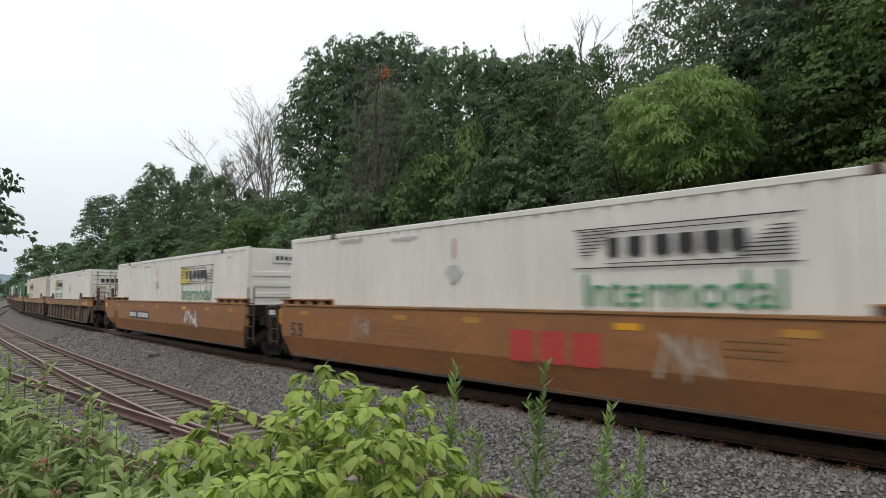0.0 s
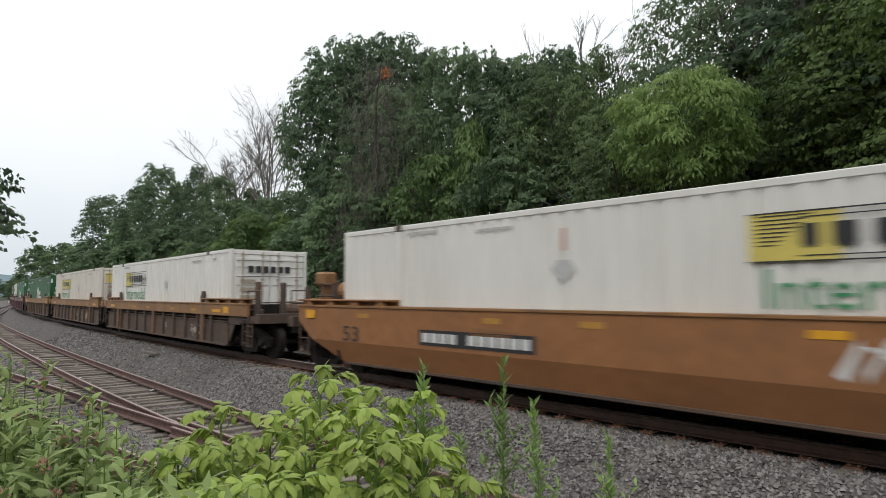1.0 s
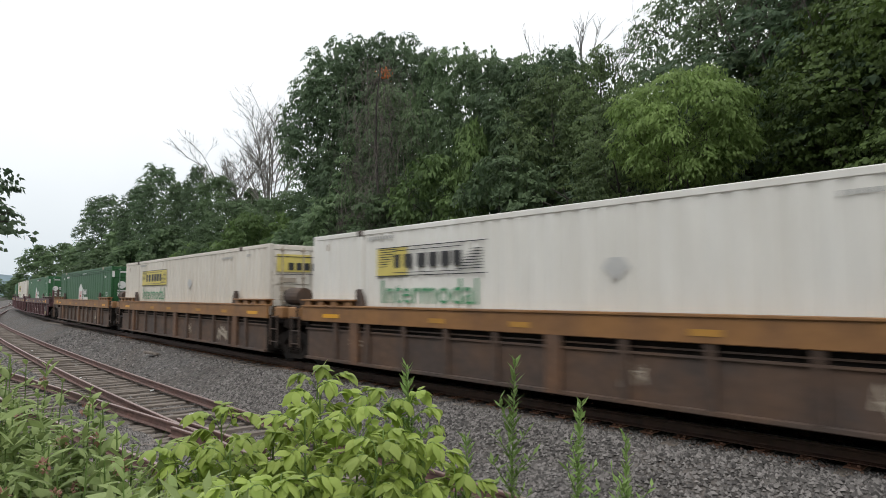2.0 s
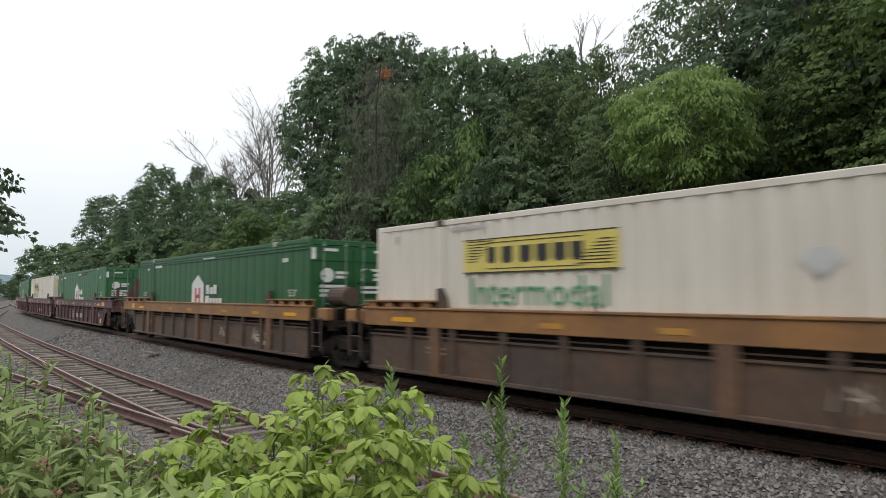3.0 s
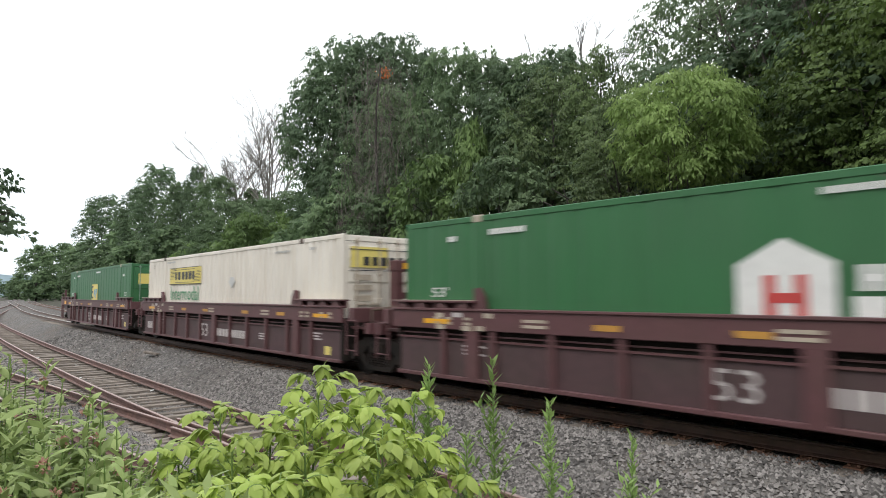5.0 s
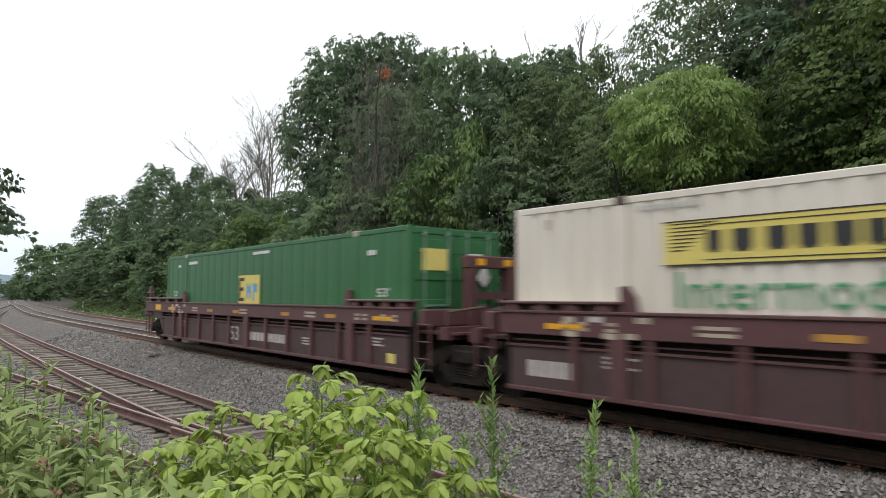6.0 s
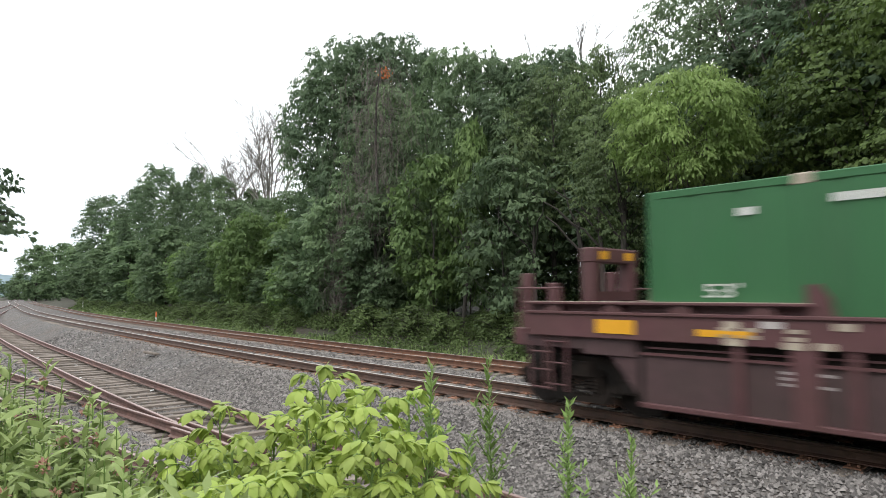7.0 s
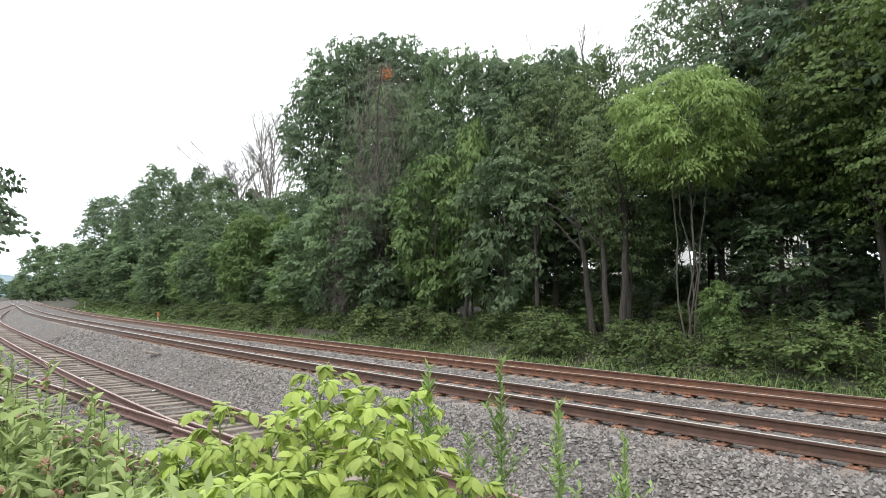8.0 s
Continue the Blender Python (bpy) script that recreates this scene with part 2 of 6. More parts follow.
def ground_mats():
    g = mat("leaf_litter_soil", (0.038, 0.030, 0.022), 0.95, grain=0.4, grain_scale=3, stain=(0.034, 0.050, 0.020), stain_scale=0.35, stain_amt=0.9, bump=0.8, bump_scale=6)
    b = mat("ballast_bed", (0.128, 0.121, 0.116), 0.95, grain=0.12, grain_scale=1.2, stain=(0.135, 0.105, 0.085), stain_scale=0.35, stain_amt=0.55, bump=0.0)
    n, l = b.node_tree.nodes, b.node_tree.links
    co = n.new("ShaderNodeTexCoord")
    vo = n.new("ShaderNodeTexVoronoi")
    vo.inputs["Scale"].default_value = 17
    l.new(co.outputs["Object"], vo.inputs["Vector"])
    bp = n.new("ShaderNodeBump")
    bp.inputs["Strength"].default_value = 1.0
    bp.inputs["Distance"].default_value = 0.05
    bp.invert = True
    l.new(vo.outputs["Distance"], bp.inputs["Height"])
    bs = n["Principled BSDF"]
    l.new(bp.outputs["Normal"], bs.inputs["Normal"])
    sep = n.new("ShaderNodeSeparateColor")
    l.new(vo.outputs["Color"], sep.inputs[0])
    rp = n.new("ShaderNodeMapRange")
    rp.inputs["To Min"].default_value = 0.45
    rp.inputs["To Max"].default_value = 1.45
    l.new(sep.outputs[0], rp.inputs["Value"])
    hs = n.new("ShaderNodeHueSaturation")
    was = bs.inputs["Base Color"].links[0].from_socket
    l.new(was, hs.inputs["Color"])
    l.new(rp.outputs[0], hs.inputs["Value"])
    l.new(hs.outputs["Color"], bs.inputs["Base Color"])
    return g, b


M_GROUND, M_BALLAST = ground_mats()

# ---- the line: one curve that all tracks and cars follow ----
# Arc length along the near main track (0 beside the camera, the train goes towards +) and its heading there.
KNOT_S = [-900, -400, -250, -150, -100, -60, -25, 0, 30, 300]
KNOT_TURN = [-0.20, -0.185, -0.165, -0.130, -0.143, -0.082, -0.0527, 0.0, 0.063, 0.10]
STEP = 0.5
ARC = np.arange(-900, 300 + STEP, STEP)
TURN = np.interp(ARC, KNOT_S, KNOT_TURN)
TURN = np.convolve(np.pad(TURN, 12, mode="edge"), np.ones(25) / 25, mode="valid")
ZERO = int(round(900 / STEP))
CX = np.concatenate([[0], np.cumsum(np.cos((TURN[1:] + TURN[:-1]) / 2) * STEP)])
CY = np.concatenate([[0], np.cumsum(np.sin((TURN[1:] + TURN[:-1]) / 2) * STEP)])
CX, CY = CX - CX[ZERO], CY - CY[ZERO] + 9.60
FAR_TRACK, FAR_DROP = 5.10, -0.236
SIDING_DROP = -0.60


def on_line(s, off=0.0):
    """Place and heading at arc length s, off metres to the far side of the near main track."""
    th = float(np.interp(s, ARC, TURN))
    return float(np.interp(s, ARC, CX)) - math.sin(th) * off, float(np.interp(s, ARC, CY)) + math.cos(th) * off, th


def off_at(x, y):
    """Roughly how far a place lies to the far side of the near main track."""
    th = np.interp(x, CX, TURN)
    return (y - np.interp(x, CX, CY)) * np.cos(th)


def siding_blend(s):
    """0 where the siding runs beside the main track, 1 where it has joined it."""
    k = min(1.0, max(0.0, (-66 - s) / 105))
    return k * k * (3 - 2 * k)


def siding_z(s):
    return SIDING_DROP * (1 - siding_blend(s)) ** 2


def siding_off(s):
    return -4.3 * (1 - siding_blend(s))


GROUND_OFF = [-400, -40, -14, -9.6, -8.6, -7.4, -6.6, 7.0, 8.2, 10, 12, 20, 40, 70, 400]
GROUND_Z = [-0.5, -0.3, -0.1, -0.15, -0.35, -0.80, -1.2, -1.2, -0.75, -0.40, -0.1, 1.0, 3.4, 5.0, 8.0]


def ground_z(x, y):
    o = off_at(x, y)
    return np.interp(o, GROUND_OFF, GROUND_Z)


BED_OFF = [-8.0, -7.0, -6.0, -5.5, -5.4, -3.2, -3.1, -2.5, -1.75, -1.35, 1.3, 1.9, 3.3, 3.8, 6.4, 6.8, 8.3]
BED_Z = [-1.22, -0.96, -0.85, -0.85, -0.91, -0.91, -0.83, -0.62, -0.235, -0.215, -0.215, -0.24, -0.43, -0.455, -0.455, -0.48, -1.12]


def bed_z(o):
    return np.interp(o, BED_OFF, BED_Z)


# ---- building helpers ----
def part(name, bm, material, parent=None, label=""):
    me = bpy.data.meshes.new(name)
    bm.to_mesh(me)
    bm.free()
    me.materials.append(material)
    ob = new(name, me)
    if parent:
        ob.parent = parent
    if label:
        ob["label"] = label
    return ob


def pieces(name, boxes, material, parent, label=""):
    """Several boxes, each a part of its own."""
    for it in boxes:
        part(name, made(it), material, parent, label)


def share(name, me, parent, m):
    """One more piece on a mesh that exists."""
    ob = new(name, me)
    ob.parent = parent
    ob.matrix_basis = m
    return ob


def sheet(name, verts, faces, material, parent=None, label="", smooth=False):
    me = bpy.data.meshes.new(name)
    me.from_pydata(verts, [], faces)
    me.materials.append(material)
    if smooth:
        me.polygons.foreach_set("use_smooth", [True] * len(me.polygons))
    me.update()
    ob = new(name, me)
    if parent:
        ob.parent = parent
    if label:
        ob["label"] = label
    return ob


def box(bm, x0, x1, y0, y1, z0, z1, bevel=0.0):
    v = [bm.verts.new(c) for c in ((x0, y0, z0), (x1, y0, z0), (x1, y1, z0), (x0, y1, z0), (x0, y0, z1), (x1, y0, z1), (x1, y1, z1), (x0, y1, z1))]
    fs = [bm.faces.new([v[i] for i in f]) for f in ((3, 2, 1, 0), (4, 5, 6, 7), (0, 1, 5, 4), (1, 2, 6, 5), (2, 3, 7, 6), (3, 0, 4, 7))]
    if bevel:
        es = list({e for f in fs for e in f.edges})
        bmesh.ops.bevel(bm, geom=es, offset=bevel, segments=1, affect="EDGES")


def prism(bm, outline, y0, y1):
    """A plate cut to an outline in x and z, from y0 to y1."""
    a = [bm.verts.new((x, y0, z)) for x, z in outline]
    b = [bm.verts.new((x, y1, z)) for x, z in outline]
    bm.faces.new(a)
    bm.faces.new(b[::-1])
    for i in range(len(a)):
        j = (i + 1) % len(a)
        bm.faces.new((a[j], a[i], b[i], b[j]))


def rod(bm, a, b, r0, r1=None, sides=8):
    r1 = r0 if r1 is None else r1
    a, b = Vector(a), Vector(b)
    q = (b - a).to_track_quat("Z", "Y")
    rings = []
    for c, r in ((a, r0), (b, r1)):
        rings.append([bm.verts.new(c + q @ Vector((r * math.cos(k * math.tau / sides), r * math.sin(k * math.tau / sides), 0))) for k in range(sides)])
    for k in range(sides):
        j = (k + 1) % sides
        bm.faces.new((rings[0][k], rings[0][j], rings[1][j], rings[1][k]))
    bm.faces.new(rings[0][::-1])
    bm.faces.new(rings[1])


def made(*items):
    bm = bmesh.new()
    for it in items:
        box(bm, *it)
    return bm


def lettering(text, size, depth=0.0):
    """Letters as a mesh, upright in x and z, facing -y, with the left foot of the text at the origin."""
    cu = bpy.data.curves.new("lettering", "FONT")
    cu.body, cu.size, cu.resolution_u = text, size, 2
    ob = bpy.data.objects.new("lettering", cu)
    me = bpy.data.meshes.new_from_object(ob)
    bpy.data.objects.remove(ob)
    me.transform(Matrix.Rotation(radians(90), 4, "X"))
    return me


def letters(name, text, x, y, z, width, height, material, parent, label=""):
    me = lettering(text, 1.0)
    co = np.array([v.co for v in me.vertices])
    lo, hi = co.min(0), co.max(0)
    me.transform(Matrix.Translation((x, y, z)) @ Matrix.Diagonal((width / (hi[0] - lo[0]), 1, height / (hi[2] - lo[2]), 1)) @ Matrix.Translation((-lo[0], 0, -lo[2])))
    me.materials.append(material)
    ob = new(name, me)
    ob.parent = parent
    if label:
        ob["label"] = label
    return ob


# ---- ground, ballast and tracks ----
def build_ground():
    xs = np.unique(np.concatenate([np.array([-4000, -2500, -1500, -1000, -700]), np.arange(-600, -150, 12), np.arange(-150, -50, 4), np.arange(-50, 21, 1.0), np.arange(24, 320, 12), [400, 700, 1200, 2500, 4000]]))
    ys = np.unique(np.concatenate([np.array([-4000, -2000, -1000, -500, -200, -100, -50, -25, -12]), np.arange(-8, 60, 1.0), np.arange(62, 160, 5), [200, 300, 500, 900, 1500, 2500, 4000]]))
    verts = []
    for y in ys:
        for x in xs:
            z = float(ground_z(x, y))
            if abs(y) > 160 or abs(x) > 320:
                k = min(1.0, max((abs(y) - 160) / 300, (abs(x) - 320) / 300, 0))
                z = z * (1 - k) - 1.0 * k
            o = float(off_at(x, y))
            if o > 8.5 or o < -8.5:
                z += 0.18 * noise.noise((x * 0.35, y * 0.35, 0)) + 0.08 * noise.noise((x * 1.1, y * 1.1, 3))
            verts.append((x, y, z))
    w = len(xs)
    faces = [(j * w + i, j * w + i + 1, (j + 1) * w + i + 1, (j + 1) * w + i) for j in range(len(ys) - 1) for i in range(w - 1)]
    tagged(sheet("ground", verts, faces, M_GROUND, smooth=True), "dark soil with leaf litter and green patches", "ground", kind="structure")


def build_ballast():
    offs = np.array(sorted(set(BED_OFF) | set(np.arange(-8, 8.3, 0.4).round(2))))
    ss = np.concatenate([np.arange(-420, -60, 4), np.arange(-60, 8, 0.4), np.arange(8, 200, 4)])
    verts = []
    for s in ss:
        for o in offs:
            x, y, _ = on_line(s, o)
            z = float(bed_z(o)) + 0.035 * noise.noise((s * 0.8, o * 1.3, 1)) + 0.02 * noise.noise((s * 2.7, o * 2.7, 5))
            verts.append((x, y, z))
    w = len(offs)
    faces = [(j * w + i, (j + 1) * w + i, (j + 1) * w + i + 1, j * w + i + 1) for j in range(len(ss) - 1) for i in range(w - 1)]
    tagged(sheet("ballast_bed", verts, faces, M_BALLAST, smooth=True), "grey crushed-stone ballast bed under the tracks", "ballast", kind="structure")


def build_stones():
    """Loose stones on the bed, thickest beside the camera."""
    rs = np.random.RandomState(4)
    n1, n2 = 76000, 32000
    s = np.concatenate([rs.uniform(-17, 1, n1), -np.abs(rs.rand(n2) ** 1.2) * 46 + 3])
    o = np.concatenate([rs.uniform(-6.9, -0.9, n1), rs.uniform(-7.2, 7.4, n2)])
    n = n1 + n2
    keep = np.ones(n, bool)
    for c in (-0.75, 0.75, FAR_TRACK - 0.75, FAR_TRACK + 0.75):
        keep &= np.abs(o - c) > 0.11
    keep &= ~((np.abs(o + 4.3) < 1.25) & (rs.rand(n) < 0.35))
    s, o = s[keep], o[keep]
    n = len(s)
    x = np.interp(s, ARC, CX)
    th = np.interp(s, ARC, TURN)
    px = x - np.sin(th) * o
    py = np.interp(s, ARC, CY) + np.cos(th) * o
    size = rs.uniform(0.019, 0.043, n) * (1 + 0.025 * np.clip(-s - 8, 0, 40))
    lump = np.array([0.035 * noise.noise((a * 0.8, b * 1.3, 1)) + 0.02 * noise.noise((a * 2.7, b * 2.7, 5)) for a, b in zip(s.tolist(), o.tolist())])
    pz = bed_z(o) + lump + size * 0.1
    base = np.array([(1, 0, 0), (0, 1, 0), (-1, 0, 0), (0, -1, 0), (0, 0, 0.85)])
    v = base[None] * rs.uniform(0.65, 1.25, (n, 5, 3)) + rs.normal(0, 0.16, (n, 5, 3))
    a = rs.rand(n) * math.tau
    ca, sa = np.cos(a)[:, None], np.sin(a)[:, None]
    v = np.stack([v[..., 0] * ca - v[..., 1] * sa, v[..., 0] * sa + v[..., 1] * ca, v[..., 2]], -1) * size[:, None, None]
    v += np.stack([px, py, pz], -1)[:, None]
    f = np.array([(0, 1, 4), (1, 2, 4), (2, 3, 4), (3, 0, 4)])
    # those beside the main-line rails are stained by rust
    near = np.min([np.abs(np.abs(o - c) - 0.75) for c in (0.0, FAR_TRACK)], axis=0)
    rusty = (near < 0.42) & (rs.rand(n) < 0.75 * (1 - near / 0.42))
    for name, pick, stone, label in (("ballast_stones", ~rusty, M_STONE, "loose grey and brownish crushed stones"), ("rusty_stones", rusty, M_RUSTSTONE, "rust-stained crushed stones beside the rails")):
        count = int(pick.sum())
        tri = (f[None] + (np.arange(count) * 5)[:, None, None]).reshape(-1, 3)
        tagged(sheet(name, v[pick].reshape(-1, 3).tolist(), tri.tolist(), stone), label, "stones", kind="stuff")


RAIL_SHAPE = [(-0.070, -0.171), (0.070, -0.171), (0.070, -0.158), (0.014, -0.135), (0.011, -0.048), (0.036, -0.036), (0.036, -0.006), (0.028, 0.0), (-0.028, 0.0), (-0.036, -0.006), (-0.036, -0.036), (-0.011, -0.048), (-0.014, -0.135), (-0.070, -0.158)]


def rail(path, parent, head_mat, label="", steel=None):
    """A rail along points (x, y, z of its head, heading), and the worn strip on its head."""
    verts, faces, hv, hf = [], [], [], []
    k = len(RAIL_SHAPE)
    for i, (x, y, z, th) in enumerate(path):
        for a, b in RAIL_SHAPE:
            verts.append((x - math.sin(th) * a, y + math.cos(th) * a, z + b))
        for a in (-0.030, 0.030):
            hv.append((x - math.sin(th) * a, y + math.cos(th) * a, z + 0.002))
        if i:
            p, q = (i - 1) * k, i * k
            faces += [(p + j, p + (j + 1) % k, q + (j + 1) % k, q + j) for j in range(k)]
            hf.append((2 * i - 2, 2 * i, 2 * i + 1, 2 * i - 1))
    faces += [tuple(range(k))[::-1], tuple((len(path) - 1) * k + j for j in range(k))]
    ob = sheet("rail", verts, faces, steel or M_RAIL, parent, label)
    sheet("worn_head", hv, hf, head_mat, ob, "worn bare steel strip")
    return ob


def line_path(s0, s1, off, z):
    out = []
    for s in np.concatenate([np.arange(s0, -60, 4.0), np.arange(max(s0, -60), s1 + 0.1, 1.5)]):
        o = off(s) if callable(off) else off
        x, y, th = on_line(s, o)
        out.append((x, y, z(s) if callable(z) else z, th))
    return out


def sleeper_mesh(half=0.11):
    bm = made((-half, half, -1.29, 1.29, -0.17, 0.0, 0.012))
    me = bpy.data.meshes.new("sleeper")
    bm.to_mesh(me)
    bm.free()
    me.materials.append(M_TIE)
    return me


def plate_mesh():
    bm = made((-0.095, 0.095, -0.18, 0.18, -0.012, 0.012, 0.004))
    for sx in (-0.05, 0.05):
        for sy in (-0.1, 0.1):
            box(bm, sx - 0.014, sx + 0.014, sy - 0.014, sy + 0.014, 0.012, 0.035)
    me = bpy.data.meshes.new("tie_plate")
    bm.to_mesh(me)
    bm.free()
    me.materials.append(M_PLATE)
    return me


def build_tracks():
    tie, old_tie, plate = sleeper_mesh(), sleeper_mesh(0.085), plate_mesh()
    rnd = random.Random(3)

    def lay(name, label, off, z, head, near, far, heights=(0, 0), plates=True, wear=0.0):
        top = tagged(new(name), label, "railway track", kind="structure")
        for side, up in ((-0.75, heights[0]), (0.75, heights[1])):
            rail(line_path(far, 190, (lambda s: off(s) + side) if callable(off) else off + side, (lambda s: siding_z(s) + up) if z is SIDING_DROP else z + up), top, head, steel=M_RAILB if name == "near_main_track" else M_RAILS if wear else M_RAIL)
        s = near
        count = 0
        while s > -150:
            o = off(s) if callable(off) else off
            x, y, th = on_line(s, o)
            dz = (siding_z(s) if z is SIDING_DROP else z) - 0.192
            if count < 140:
                share("sleeper", old_tie if wear else tie, top, pose(x, y, dz + rnd.uniform(-0.02, 0.008) * (2 if wear else 1) - wear, rnd.uniform(-.4, .4), rnd.uniform(-2, 2) * (1 + 2 * bool(wear)), math.degrees(th) + rnd.uniform(-1, 1) * (1 + bool(wear))))
                if plates and count < 75:
                    for side in (-0.75, 0.75):
                        share("tie_plate", plate, top, pose(x - math.sin(th) * side, y + math.cos(th) * side, dz + 0.012, 0, 0, math.degrees(th)))
            s -= 0.53 + rnd.uniform(-0.03, 0.03) * (4 if wear else 1)
            count += 1
        return top

    lay("near_main_track", "rusty main-line rails spiked to wooden sleepers", 0.0, 0.0, M_RAILTOP, 4, -420, (0.028, -0.028))
    lay("far_main_track", "rusty rails of the second main line", FAR_TRACK, FAR_DROP, M_RAILTOP, 4, -420, (0.02, -0.02))
    lay("siding_track", "old siding with reddish rails and weathered sleepers", siding_off, SIDING_DROP, M_RAILDULL, 2, -165, plates=False, wear=0.03)
    # the second siding leaves towards the camera's side through a frog
    top = tagged(new("diverging_track"), "rusty siding rails that branch off at a frog", "railway track", kind="structure")
    for side in (-0.75, 0.75):
        pts = []
        for x in np.arange(-46, -10.6 if side > 0 else 3, 1.5):
            b = 0.078 - 0.0004 * max(0, -11 - x)
            pts.append((float(x), 4.0 + (x + 11.4) * b + side, SIDING_DROP + 0.004, 0.08))
        rail(pts, top, M_RAILDULL, steel=M_RAILS)
    # guard rail and wing rail at the frog
    for x0, x1, y0, y1 in ((-13.2, -9.6, 4.92, 5.00), (-12.4, -9.0, 4.52, 4.78)):
        th = math.atan2(y1 - y0, x1 - x0)
        rail([(x0, y0, SIDING_DROP - 0.01, th), ((x0 + x1) / 2, (y0 + y1) / 2, SIDING_DROP - 0.01, th), (x1, y1, SIDING_DROP - 0.01, th)], top, M_RAILDULL, steel=M_RAILS)
    for k in range(34):
        x = -9.0 - k * 0.55
        share("sleeper", old_tie, top, pose(x, 4.0 + (x + 11.4) * 0.076, SIDING_DROP - 0.235, 0, rnd.uniform(-2, 2), 4.6 + rnd.uniform(-2, 2)))


build_ground()
build_ballast()


# ---- the train ----
HALF = 7.66          # half a container's length
SIDE = 1.30          # half its width
ROOF, FLOOR = 3.29, 0.40
# arc length of each container's rear end at the start, and the run of the train
REAR = [-14.52, -32.56, -54.44, -72.17, -90.39, -112.17, -129.88, -148.08]
SPEED, GAIN = 20.163, 0.0895
SLIP_T = [0, 0.5, 1, 1.5, 3, 3.5, 4, 4.5, 6, 6.5, 7, 8]
SLIP = [-0.67, -0.56, -0.25, -0.17, -0.01, -0.12, 0.30, -0.05, 0.05, 0.20, 0.0, 0.0]


def run(t):
    return SPEED * t + GAIN * t * t / 2 + float(np.interp(t, SLIP_T, SLIP))


def corrugated(length, z0, z1, pitch, depth, y):
    """A steel wall with upright ribs, facing -y at y."""
    bm = bmesh.new()
    xs = []
    x = -length / 2
    while x < length / 2 - pitch * 0.5:
        xs += [(x, 0), (x + pitch * 0.62, 0), (x + pitch * 0.72, depth), (x + pitch * 0.90, depth)]
        x += pitch
    xs.append((length / 2, 0))
    lo = [bm.verts.new((a, y + d, z0)) for a, d in xs]
    hi = [bm.verts.new((a, y + d, z1)) for a, d in xs]
    for i in range(len(xs) - 1):
        bm.faces.new((lo[i], lo[i + 1], hi[i + 1], hi[i]))
    b0, b1 = bm.verts.new((-length / 2, y + 0.06, z0)), bm.verts.new((length / 2, y + 0.06, z0))
    b2, b3 = bm.verts.new((length / 2, y + 0.06, z1)), bm.verts.new((-length / 2, y + 0.06, z1))
    bm.faces.new((b1, b0, b3, b2))
    return bm


def flipped(bm):
    bmesh.ops.transform(bm, matrix=Matrix.Rotation(math.pi, 4, "Z"), verts=bm.verts)
    return bm


def bars(name, x, z, width, height, material, parent, y=-SIDE - 0.012, pieces=1, gap=0.25, label="", rnd=None):
    """Plain blocks in place of a row of lettering."""
    w = width / pieces
    for i in range(pieces):
        g = w * gap
        ob = part(name, made((x + i * w, x + (i + 1) * w - g, y, y + 0.006, z, z + height)), material, parent, label)
    return ob


WHITES = (M_WHITE, M_CREAM)


